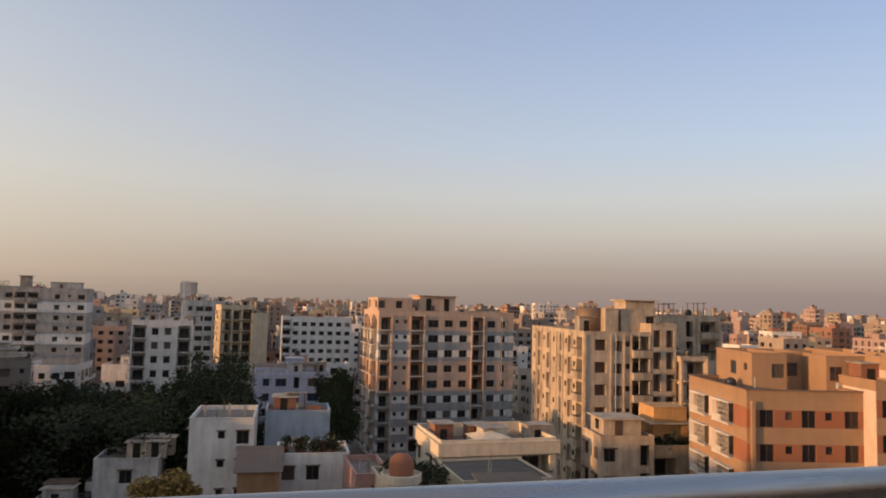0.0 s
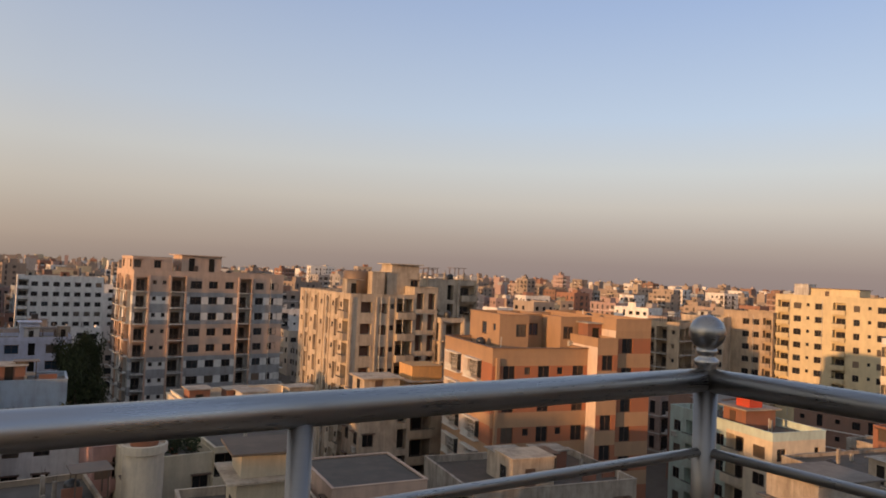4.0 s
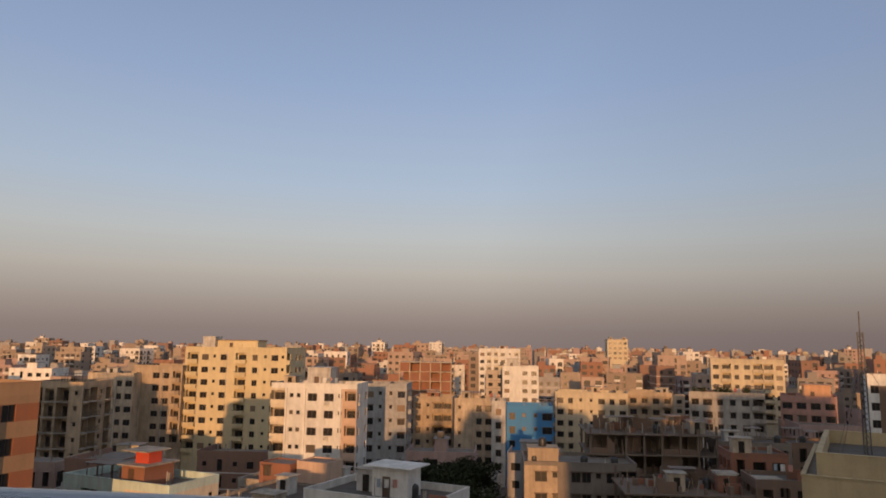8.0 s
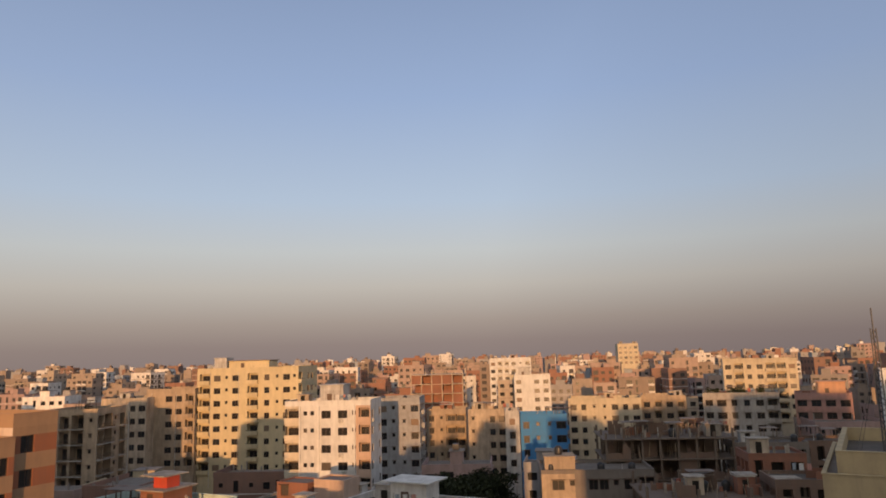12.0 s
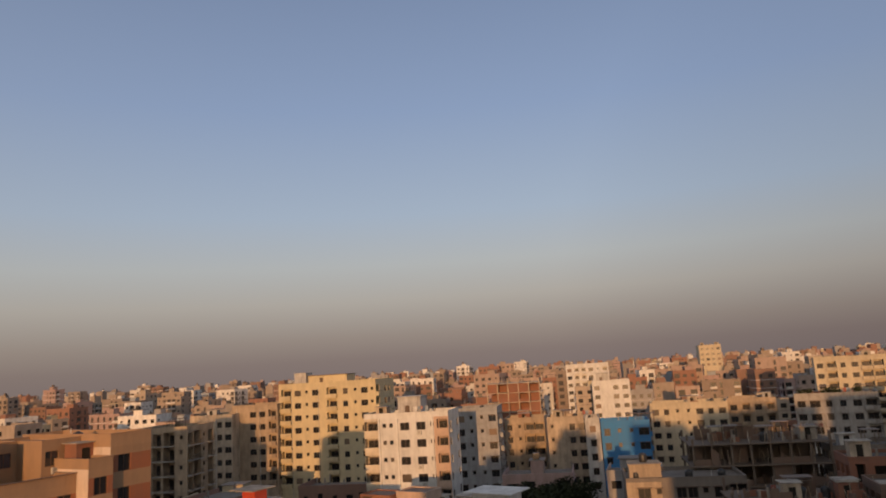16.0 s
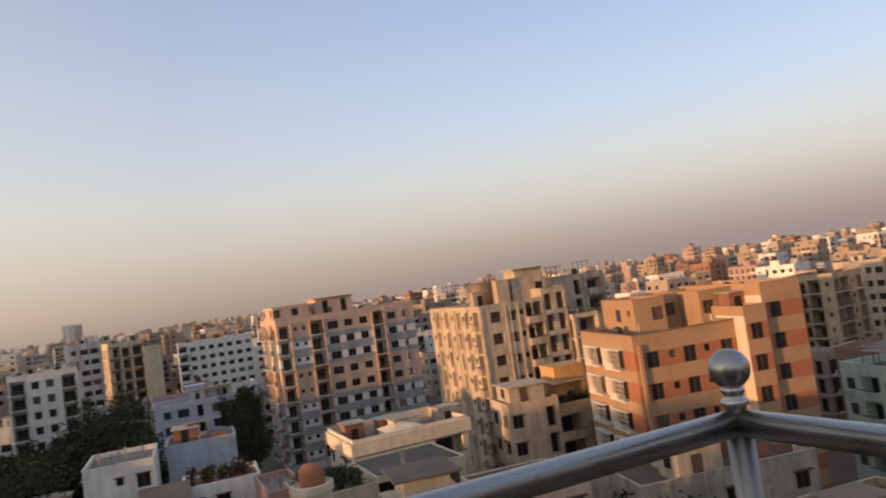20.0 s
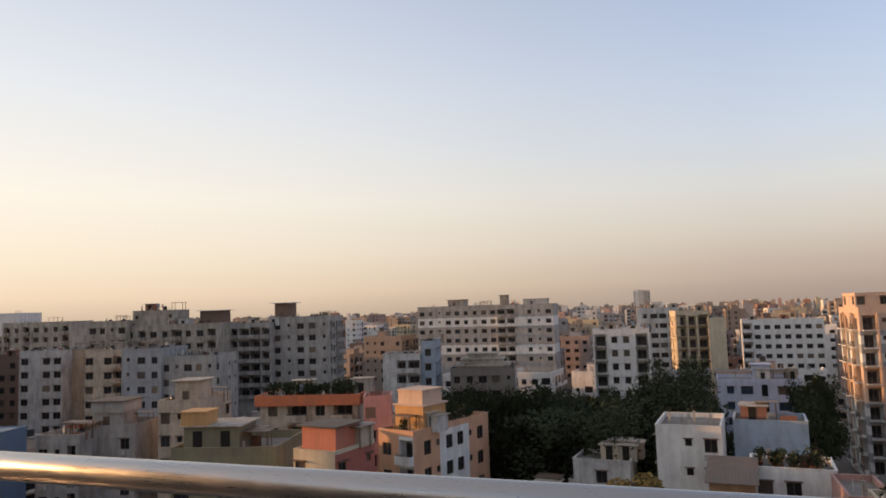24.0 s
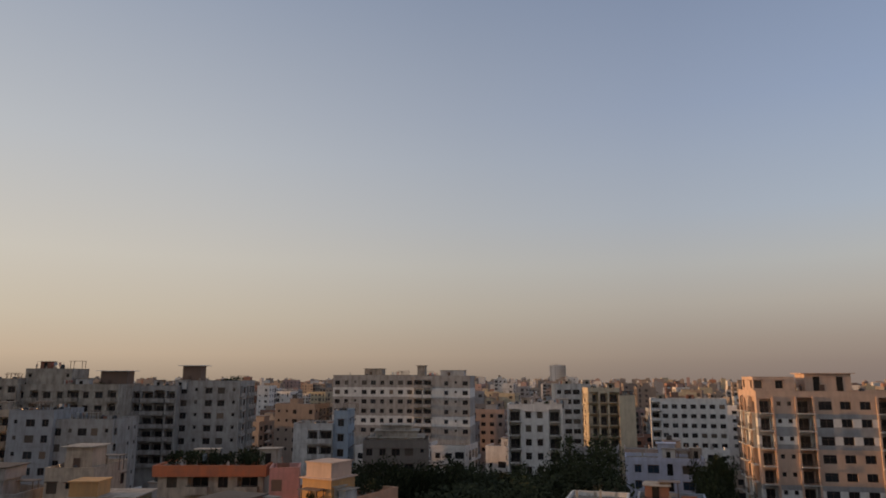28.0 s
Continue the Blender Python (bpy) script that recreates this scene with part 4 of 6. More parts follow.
# cream roof with a low pyramid
D_AT, D_ROT = (-2.0, 73.9), 16
building("roof_garden_house", "cream house with a high parapet and a pyramid roof light", D_AT, D_ROT, 13.4, 10.5, 16.9, front=[(2, "N"), (4.4, "S"), (7, "N"), (11, "P")], left="N.N", wall=M_IVORY, parapet=1.5, hood=True)
fas = Mesh()
ring_wall(fas, 14.1, 11.2, 15.3, 16.6, 0.33, 0, 0.04, 0.06)
band = tagged(new("parapet_band", fas.data("parapet_band", [M_IVORY])), "projecting ivory parapet band of a flat-roofed house", "parapet", "", "structure")
band.matrix_basis = pose(*D_AT, 0, 0, 0, D_ROT) @ pose(-0.35, -0.35, 0)
pyr = Mesh()
pyr.box(0, 0, 0, 4.2, 4.2, 1.2)
for q in (((-.2, -.2, 1.2), (4.4, -.2, 1.2)), ((4.4, -.2, 1.2), (4.4, 4.4, 1.2)), ((4.4, 4.4, 1.2), (-.2, 4.4, 1.2)), ((-.2, 4.4, 1.2), (-.2, -.2, 1.2))):
    n_ = len(pyr.v)
    pyr.v += [q[0], q[1], (2.1, 2.1, 2.0)]
    pyr.f.append((n_, n_ + 1, n_ + 2))
    pyr.mi.append(0)
py = tagged(new("roof_light", pyr.data("roof_light", [M_IVORY])), "cream plastered roof house with a low pyramid top", "roof house")
py.matrix_basis = pose(*D_AT, 0, 0, 0, D_ROT) @ pose(4.6, 1.0, 15.4)

tur = thing("round_turret", pose(-5.2, 55.3, 0), "round cream turret beside a planted terrace", "turret")
q = Mesh()
q.lathe([(0.0, 0), (1.45, 0), (1.45, 17.3), (1.65, 17.4), (1.65, 18.0), (1.5, 18.05), (1.4, 17.8), (0.0, 17.8)], k=24)
part("wall", q, M_IVORY, tur)
dm_ = Mesh()
dm_.lathe([(0.95, 0), (1.0, 0.2), (1.0, 1.0), (0.9, 1.35), (0.55, 1.65), (0.0, 1.75)], k=20)
d_ = tagged(new("water_tank", dm_.data("water_tank", [M_TERRA], True)), "round orange-red water tank on a turret", "water tank", "water tanks")
d_.matrix_basis = pose(-5.2, 55.3, 17.81)

# white house with chamfered parapet and stair head
building("white_house", "stained white concrete house with black open windows", (60.2, 43.3), -90, 14.5, 9.3, 16.8, front=[(2.0, "W"), (4.4, "W"), (8.0, "W"), (12.2, "W")],
         right=[(2.0, "B"), (6.4, "B")], wall=M_WASH, parapet=0.7, roof=M_ROOFD, hood=False, bal="solid")
stair_house((60.2, 43.3), -90, 6.0, 3.6, 16.1, 4.2, 2.8, 3.0, M_WASH, slab=0.7, label="white rooftop stair house with a wide slab")

# grey concrete stair head and its house
building("concrete_house", "raw grey concrete house with a weathered flat roof", (38.6, 44.0), -87, 12.5, 13, 13.4, wall=M_CONC, front="N..N", right="N.N", parapet=0.5, hood=False, clutter=9)
stair_house((38.6, 44.0), -87, 2.5, 1.6, 12.9, 4.0, 5.8, 2.9, M_CONC, slab=0.75, label="grey concrete stair house streaked with soot", slab_mat=M_ROOF)
stair_house((38.6, 44.0), -87, 2.2, 1.4, 15.94, 4.6, 6.2, 1.9, M_CONC, slab=0.25, door=False, label="grey concrete upper storey of a stair house", slab_mat=M_ROOF)
building("mint_house", "pale mint plaster house with long balconies", (57.7, 77.4), -87, 16.9, 8, 15.6, front=[(1.4, "N"), (4.4, "B"), (7.2, "N"), (9.0, "N"), (11.4, "B"), (15.0, "W")], right="N.", mats=[M_GREEN, M_IVORY], paint=lambda f, u, z: 1 if f == "F" and u > 9.9 or f == "R" else 0, parapet=0.9, bal="solid", hood=False, roof=M_ROOFD)
stair_house((57.7, 77.4), -87, 8.2, 1.2, 14.7, 3.6, 4.6, 2.4, M_BRICK, slab=0.5, label="brick stair house under a concrete slab roof", slab_mat=M_CONC)
rto = thing("roof_tank", pose(57.7, 77.4, 0, 0, 0, -87) @ pose(8.6, 2.0, 17.25), "bright red box tank between two slabs on a roof", "water tank", "water tanks")
q = Mesh()
q.box(0.5, 0.3, 0, 2.6, 2.3, 1.4)
part("tank", q, material("signal_red_paint", (0.55, 0.07, 0.035), stain=0.2), rto)
q = Mesh()
q.box(-0.7, -0.7, 1.4, 3.2, 3.2, 1.54)
part("cover_slab", q, M_CONC, rto)

# low roofs and brick huts before the sunlit row
building("concrete_house", "low grey concrete house with a cluttered dark roof", (58.4, 59.0), -87, 13.5, 20, 13.6, front="N.N.N", wall=M_CONC, roof=M_ROOFD, parapet=0.35, hood=False, clutter=9)
building("grey_house", "low grey house with a ragged roof edge", (76.0, 66.5), -87, 20, 10, 13.2, front="N.W.N", wall=M_CONC, roof=M_ROOFD, parapet=0.3, clutter=6)
building("brick_hut", "small brick roof hut under a sloping slab", (76.1, 62.9), -87, 5.0, 4, 15.6, front="N.", wall=M_BRICK, ground=12.8, parapet=0.12, roof=M_TIN, clutter=0, floors=1, fh=2.4)
building("brick_hut", "small pink roof hut under a tin roof", (77.3, 57.6), -87, 4.7, 4, 16.0, front="..", wall=M_PEACH, ground=12.8, parapet=0.12, roof=M_TIN, clutter=0, floors=1, fh=2.4)
building("brown_block", "grey block crowded with small open balconies", (91.0, 136.0), -70, 11.5, 10, 23.2, front="RbRw", left="bNb", right="bRw", wall=M_TAN, bal="open", bal_mat=M_WHITE, hood=True, clutter=4)


def frame_house(name, label, at, rot, w, d, top, fh, nx, ny, mat, infill=None, filled=False):
    """An unfinished concrete frame: columns, slabs, some brick infill and a ragged top."""
    ob = thing(name, pose(at[0], at[1], 0, 0, 0, rot), label, "building", "city buildings")
    rs = random.Random(label)
    levels = [top - fh * k for k in range(int(top / fh) + 1)]
    for zl in levels:
        s = Mesh()
        s.box(-0.5, -0.6, zl - 0.2, w + 0.5, d + 0.3, zl)
        part("floor_slab", s, mat, ob)
    for i in range(nx):
        for j in range(ny):
            c = Mesh()
            x, y = w * i / (nx - 1), d * j / (ny - 1)
            hh = rs.uniform(0.6, 1.8)
            c.box(x - 0.17, y - 0.17, 0, x + 0.17, y + 0.17, top + hh)
            part("column", c, mat, ob)
    for zl in levels[:5]:
        for i in range(nx - 1):
            if rs.random() < 0.85:
                a = Mesh()
                hh = rs.choice([0.9, 0.9, fh - 0.2]) if not filled else rs.choice([0.9, fh - 0.2, fh - 0.2, fh - 0.2])
                x0, x1 = w * i / (nx - 1) + 0.17, w * (i + 1) / (nx - 1) - 0.17
                yy = rs.choice([0.0, 0.0, 2.0])
                a.box(x0, yy, zl - fh, x1, yy + 0.12, zl - fh + hh)
                part("brick_infill", a, infill or M_BRICK, ob)
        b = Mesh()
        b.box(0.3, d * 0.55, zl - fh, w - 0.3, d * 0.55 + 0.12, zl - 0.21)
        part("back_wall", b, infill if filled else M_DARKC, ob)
    if not filled:
        prop = Mesh()
        for zl in [top + 0.004] + levels[1:4]:
            for _ in range(16 if zl > top else 7):
                x, y, ln, hh = rs.uniform(0.2, w - 2.6), rs.uniform(-0.3, d * (0.9 if zl > top else 0.25)), rs.uniform(0.7, 2.4), rs.uniform(0.4, 1.9)
                stub = Mesh()
                if rs.random() < 0.5:
                    stub.box(x, y, zl, x + ln, y + 0.13, zl + hh)
                    stub.box(x, y + 0.002, zl + hh, x + ln * rs.uniform(0.3, 0.7), y + 0.128, zl + hh + rs.uniform(0.2, 0.6))
                else:
                    stub.box(x, y, zl, x + 0.13, y + ln * 0.7, zl + hh)
                part("brick_stub", stub, infill or M_BRICK, ob)
            for _ in range(14):
                x, y = rs.uniform(0, w), rs.uniform(-0.5, d * 0.4)
                hh = rs.uniform(1.4, 2.6)
                prop.tube((x, y, zl), (x + rs.uniform(-0.35, 0.35), y + rs.uniform(-0.2, 0.2), zl + hh), 0.045, k=5)
        part("bamboo_props", prop, M_TAN, ob)
        roof_clutter(ob, ob.matrix_basis.copy(), w, d, top + 0.004, 26, label + "roof")
    return ob


# sunlit row across the lanes
building("yellow_house", "tall yellow apartment house lit by low sun", (127.8, 132.6), -70, 26.0, 15, 30.3, floors=8, front=[(2.0, "B"), (5.2, "W"), (7.6, "w"), (10.0, "W"), (14.4, "B"), (18.0, "N"), (20.6, "w"), (23.0, "W"), (25.0, "w")],
         right="B.W", wall=M_YELLOW, bal="solid", hood=False, pipes=2)
stair_house((127.8, 132.6), -70, 6.4, 4, 29.4, 10.6, 6, 2.6, M_YELLOW, slab=0.3, label="long yellow roof storey with a dark slab", slab_mat=M_TIN)
stair_house((127.8, 132.6), -70, 3.0, 3, 29.4, 3.2, 4, 3.4, M_WHITE, slab=0.1, door=False)
building("white_house", "cream-white seven-storey house lit by low sun", (102.6, 83.8), -70, 16.1, 9, 24.3, front=[(1.4, "B"), (3.9, "w"), (5.2, "w"), (7.8, "W"), (10.9, "W"), (13.0, "w"), (14.9, "b")], right="N.N", mats=[M_WHITE2, M_PEACH, M_IVORY], paint=lambda f, u, z: (1 if u > 13.1 else 2 if u < 2.9 else 0) if f == "F" else 0, bal="flush", hood=False, fins=(2.9, 6.4, 13.1))
stair_house((102.6, 83.8), -70, 6.0, 2.4, 23.4, 4.4, 4.2, 3.6, M_WHITE, slab=0.2)
building("beige_house", "weathered beige apartment house with pilasters", (115.2, 151.2), -70, 11.8, 12, 23.8, front="wNwNW", wall=M_BEIGE, hood=False, pipes=4)
building("beige_house", "taller weathered beige apartment house", (121.8, 143.3), -70, 12.6, 12, 25.7, front=[(1.4, "N"), (5.9, "W"), (8.4, "W"), (11.2, "b")], right="NN", wall=M_TAN, hood=False, pipes=2)
building("grey_blue_house", "pale grey-blue house with a sunlit end bay", (138.8, 86.8), -68, 9.8, 10, 22.5, front="WwwW", right="N", wall=M_GREYB, hood=True)
frame_house("brick_house", "unfinished house of red brick walls in a pale concrete frame", (203.6, 115.0), -70, 17.2, 10, 25.8, 3.05, 6, 2, M_BEIGE, M_BRICK, True)
building("brown_house", "shabby tan house with stacked balconies", (162.1, 86.7), -70, 10.2, 10, 18.2, front="NwB", wall=M_TAN, hood=True, belts=True)
building("beige_house", "beige house with paired square windows", (157.1, 72.4), -70, 9.5, 10, 18.7, front="w.NW", right="N", wall=M_BEIGE, hood=True, belts=True)
building("white_house", "slim white house joined to a bright blue one", (150.6, 60.0), -68, 3.2, 9, 19.0, front="N", wall=M_WHITE, hood=True)
building("blue_house", "bright blue painted house", (151.8, 56.8), -68, 10.5, 9, 18.1, front="NwwD", wall=M_BLUE, right="N", hood=True)
building("white_house", "distant white block with stacked balconies", (275, 117.5), -70, 17.4, 14, 30.2, front="WbbW", wall=M_WHITE2, hood=False)
building("white_house", "distant cream-white house with a stair head", (232.4, 89.8), -70, 12.6, 10, 24.4, front="W.WW", wall=M_WHITE2, hood=False)
stair_house((232.4, 89.8), -70, 1.5, 2, 23.5, 4, 4, 3.4, M_WHITE)
building("cream_house", "long cream house with two rows of windows", (190.9, 57.6), -76, 19.6, 11, 19.1, front="WNwwWNW", wall=M_CREAM, hood=True)
building("cream_house", "grey-cream house beside a long cream one", (200.8, 39.7), -80, 12.1, 11, 19.3, front="WbW", wall=M_TAN, hood=True, belts=True)
# sunlit strip painted tan, shaded remainder of the walls painted dark
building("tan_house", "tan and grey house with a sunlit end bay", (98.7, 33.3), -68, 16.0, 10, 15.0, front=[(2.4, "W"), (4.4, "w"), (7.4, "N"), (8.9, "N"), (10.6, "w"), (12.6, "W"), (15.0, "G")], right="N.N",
         mats=[M_TAN, M_SHADED], paint=lambda f, u, z: 0 if f == "F" and u < 4.9 else 1, hood=True, parapet=0.5)
stair_house((98.7, 33.3), -68, 0.6, 1, 14.5, 4.4, 4, 2.2, M_TAN, slab=0.1, door=False, tank=True)
building("grey_white_house", "long pale grey house with a planted roof", (188.6, 21.8), -85, 17.5, 11, 20.7, front="WDNNWB", wall=M_GREYP, hood=True)
building("pink_house", "faded pink house with an orange roof storey", (200.1, 1.2), -90, 12.7, 11, 20.0, front="DDDD", wall=M_PINK, hood=True, belts=True)
stair_house((200.1, 1.2), -90, 5, 1, 19.1, 6.5, 6, 3.6, M_ORANGE, label="orange roof storey of a faded pink house")
building("cream_house", "tall cream house with loggias, far off", (239.0, 21.4), -82, 21.3, 12, 28.2, front="WBNWBBW", wall=M_CREAM, hood=False)
building("white_tower", "distant pale tower over the low city", (437.9, 101.3), -70, 12.5, 13, 36.2, front="WWWW", wall=M_CREAM, floors=4, hood=False)
building("white_house", "modern white framed house with brown loggias", (149.1, -13.9), -92, 8.6, 10, 27.1, front=[(1.3, "N"), (5.4, "P")], mats=[M_WHITE2, M_BROWN], paint=lambda f, u, z: 1 if f == "F" and 2.4 < u < 7.9 and z < 25.6 else 0, bal="solid", bal_mat=M_WHITE2, hood=False)
building("brick_tower", "unfinished red-brown brick tower", (198.0, -27.0), -94, 8.8, 12, 33.2, front="SNS", wall=M_BRICK, hood=False, belts=True, belt_mat=M_BROWN)


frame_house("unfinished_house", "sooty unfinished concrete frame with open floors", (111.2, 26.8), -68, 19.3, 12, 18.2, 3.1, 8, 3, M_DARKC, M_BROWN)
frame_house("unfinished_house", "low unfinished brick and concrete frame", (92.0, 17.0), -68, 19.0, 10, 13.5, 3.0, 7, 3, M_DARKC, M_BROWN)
for x_, y_, w_, t_p, mt in ((97.0, 2.5, 9.0, 15.6, M_BROWN), (106.0, 6.0, 7.5, 17.4, M_BRICK), (121.0, 9.0, 11.0, 17.0, M_SHADED), (132.0, 0.5, 10.0, 16.2, M_BROWN), (116.0, -7.5, 9.0, 15.0, M_TAN)):
    building("brick_house", "shabby brown house with dark open windows and bare roof columns", (x_, y_), -72, w_, 7, t_p, front="SOO" if w_ < 9 else "OSOO", left="OO", wall=mt, parapet=0.4, hood=True, roof=M_ROOFD, clutter=5)

# cream neighbour with a mast
near_c = building("cream_neighbour", "cream neighbouring block with a raised roof wall", (43.1, -2.5), -94, 16, 14, 25.0, front="", left="", wall=M_CUSTARD, parapet=0.12, hood=True, clutter=0, fins=(4.2, 10.6))
nw = Mesh()
ring_wall(nw, 14.6, 12.6, 24.9, 26.1, 0.25, 0, 0.03, 0.05)
part("roof_wall", nw, M_CUSTARD, near_c, "", pose(0.7, 0.9, 0))
nw = Mesh()
nw.box(0.96, 1.16, 24.9, 15.04, 13.2, 25.3)
part("roof_deck", nw, M_ROOFD, near_c)


def mast(at, z, h):
    ob = thing("lattice_mast", pose(at[0], at[1], z), "slim galvanised lattice mast with guy wires", "mast")
    for i in range(3):
        a = 2 * math.pi * i / 3
        me = Mesh()
        me.tube((0.22 * math.cos(a), 0.22 * math.sin(a), 0), (0.16 * math.cos(a), 0.16 * math.sin(a), h), 0.035, k=6)
        part("leg", me, M_GALV, ob)
    lat = Mesh()
    n = int(h / 0.32)
    for j in range(n):
        for i in range(3):
            a, b = 2 * math.pi * i / 3, 2 * math.pi * (i + 1) / 3
            lat.tube((0.2 * math.cos(a), 0.2 * math.sin(a), j * 0.32), (0.2 * math.cos(b), 0.2 * math.sin(b), (j + 1) * 0.32), 0.018, k=4, cap=False)
    part("lattice", lat, M_GALV, ob)
    rod = Mesh()
    rod.tube((0, 0, h - 0.5), (0, 0, h + 1.2), 0.04, k=6)
    part("rod", rod, M_GALV, ob)
    for i in range(3):
        a = 2 * math.pi * i / 3 + 0.4
        for hh in (0.8,):
            me = Mesh()
            me.tube((0, 0, h * hh), (3.0 * math.cos(a), 3.0 * math.sin(a), 0), 0.016, k=4)
            part("guy_wire", me, M_GALV, ob)


# ---- houses towards the sun ----
building("grey_block", "long grey apartment block seen against the light", (-168.8, 93.1), 30, 24.1, 14, 30.4, front="NbWNBNWb", wall=M_CONC, hood=True, belts=True)
building("roof_storey", "grey roof storey of a long apartment block", (-168.4, 95.0), 30, 11, 8, 34.0, front="w...w", wall=M_CONC, ground=29.4, parapet=0.3, floors=1, group="roof storeys")
building("grey_block", "grey apartment block with recessed loggias", (-155.3, 110.5), 30, 14.2, 14, 30.0, front="BbBR", wall=M_GREYP, hood=True, belts=True)
building("grey_block", "pale grey apartment block with projecting balconies", (-145.4, 119.8), 30, 15.6, 14, 31.2, front="WwWWw", right="bWb", wall=M_GREYP, hood=True, belts=True)
# white slab paint stands for the light on these roof tops
stair_house((-145.4, 119.8), 30, 0.3, 2, 30.3, 4.6, 4, 4.6, M_BROWN, slab=1.0, slab_mat=M_WHITE2, label="grey stair house with a wide slab painted pale as if sunlit")
stair_house((-158.0, 104.0), 30, 2, 2, 29.3, 6.4, 4, 4.2, M_BROWN, slab=0.9, slab_mat=M_WHITE2, label="grey stair house with a wide slab painted pale as if sunlit")
building("grey_block", "grey apartment block with square windows", (-175.3, 87.3), 30, 10.1, 12, 31.7, front="WNwW", wall=M_CONC, hood=True, belts=True)
building("white_grey_house", "white-grey six-storey house with square windows", (-175.0, 71.5), 30, 10.6, 12, 25.5, front="W.WW", wall=M_WHITE, hood=True, belts=True)
building("orange_house", "slim tan house between grey ones", (-169.6, 78.6), 30, 5.3, 12, 25.4, front="W.", wall=M_TAN, hood=True)
building("grey_house", "beige-grey house with a stack of small balconies", (-153.3, 75.4), 30, 8.4, 12, 25.6, front="W.Wb", wall=M_BEIGE, hood=True, belts=True)
building("grey_house", "blue-grey plaster house with scattered windows", (-143.8, 78.3), 30, 8.7, 12, 25.7, front="wWN", right="w.N", wall=M_GREYB, hood=False, belts=True)
building("grey_house", "grey plaster house with bare side walls", (-137.4, 83.3), 30, 11.9, 12, 23.9, front="NwWNw", right="N.w", wall=M_GREYP, hood=False)
building("green_house", "pale olive-green apartment tower", (-168.4, 38.4), 30, 9.0, 12, 31.4, front="b.N", right="N..", wall=M_CREAM, hood=True)
building("blue_white_house", "pale blue house with square windows", (-202.3, 60.8), 30, 8.6, 12, 31.4, front="WNW", wall=M_PALEBLUE, hood=True)
building("grey_house", "distant grey house with rooftop columns", (-243.1, 95.1), 30, 22.8, 12, 32.1, front="bNbWN", wall=M_CONC, hood=True)
building("brown_house", "long low brown house with rows of windows", (-204.8, 69.2), 30, 16.9, 12, 23.9, front="NNNNN", wall=M_BROWN, hood=True)
building("tin_shed", "low pale blue shed under a blue tin roof", (-101.8, 33.6), 30, 5.5, 5, 18.6, front="w.", wall=M_BLUETIN, parapet=0.06, roof=M_BLUETIN, hood=False, clutter=0)
building("white_hut", "white plaster roof house with a flat slab", (-100.3, 47.3), 30, 8.5, 8, 17.5, front="N.N", wall=M_GREYP, hood=True)
stair_house((-100.3, 47.3), 30, 2.2, 1, 16.6, 3.9, 4, 2.4, M_GREYP, slab=0.15, label="white two-stage roof house with a flat slab")
stair_house((-100.3, 47.3), 30, 1.8, 0.6, 19.15, 4.7, 4.8, 1.5, M_GREYP, slab=0.35, door=False, label="flared white tank box on a roof house", slab_mat=M_ROOFD)
building("white_hut", "low grey-white shed with black tanks on its roof", (-100.9, 42.4), 30, 6.0, 4.6, 17.0, front="NwS", wall=M_GREYP, hood=False)
building("pale_house", "pale pink-grey house with roof terraces", (-91.0, 53.8), 30, 6.2, 10, 20.6, front="NwS", right="N..", wall=M_BEIGE, hood=True)
stair_house((-91.0, 53.8), 30, 2.0, 1, 19.7, 3.4, 4, 3.4, M_BEIGE, slab=0.5, slab_mat=M_CONC)
building("olive_house", "olive plaster house with an ochre roof room", (-73.3, 44.3), 30, 12.1, 11, 17.4, front="W.NW.", right="..", wall=M_OLIVE, hood=True)
stair_house((-73.3, 44.3), 30, 0.8, 1.5, 16.5, 6.5, 5, 3.0, M_OLIVE, slab=0.5, label="olive roof room with dark door openings", bays=2, door=False, slab_mat=M_CONC)
stair_house((-73.3, 44.3), 30, 0.6, 1.2, 19.6, 3.0, 3, 1.5, M_OCHRE, slab=0.15, door=False, label="ochre box on an olive roof room")
terr = building("terrace_house", "cream house with an orange fascia and a planted roof", (-79.3, 61.7), 30, 13.6, 9, 20.6, front=[(1.8, "N"), (5.2, "B"), (8.4, "N"), (11.6, "B")], right="..", wall=M_BEIGE, bal="solid", hood=True, parapet=0.3)
fa = Mesh()
fa.box(-0.5, -0.8, 19.5, 14.1, -0.45, 20.9)
fa.box(13.75, -0.45, 19.5, 14.1, 9, 20.9)
fa.box(-0.5, -0.45, 19.5, -0.15, 9, 20.9)
part("fascia", fa, M_FASCIA, terr, "bright orange fascia band")
building("salmon_house", "cream and red-brown house with a hipped slab", (-57.0, 47.6), 8, 5.2, 7, 18.2, front="N..", right="N.", mats=[M_CREAM, M_RED], paint=lambda f, u, z: 1 if f == "R" else 0, hood=True, parapet=0.3)
stair_house((-57.0, 47.6), 8, 0.5, 0.8, 18.0, 4.2, 4, 2.4, M_SALMON, slab=0.45, door=False, label="salmon red roof room under a dark slab", slab_mat=M_ROOFD)


def o_paint(face, u, z):
    if face == "F":
        return 1 if u > 2.6 else 0
    return 1 if face == "R" and 5.2 < u < 10.6 else 0


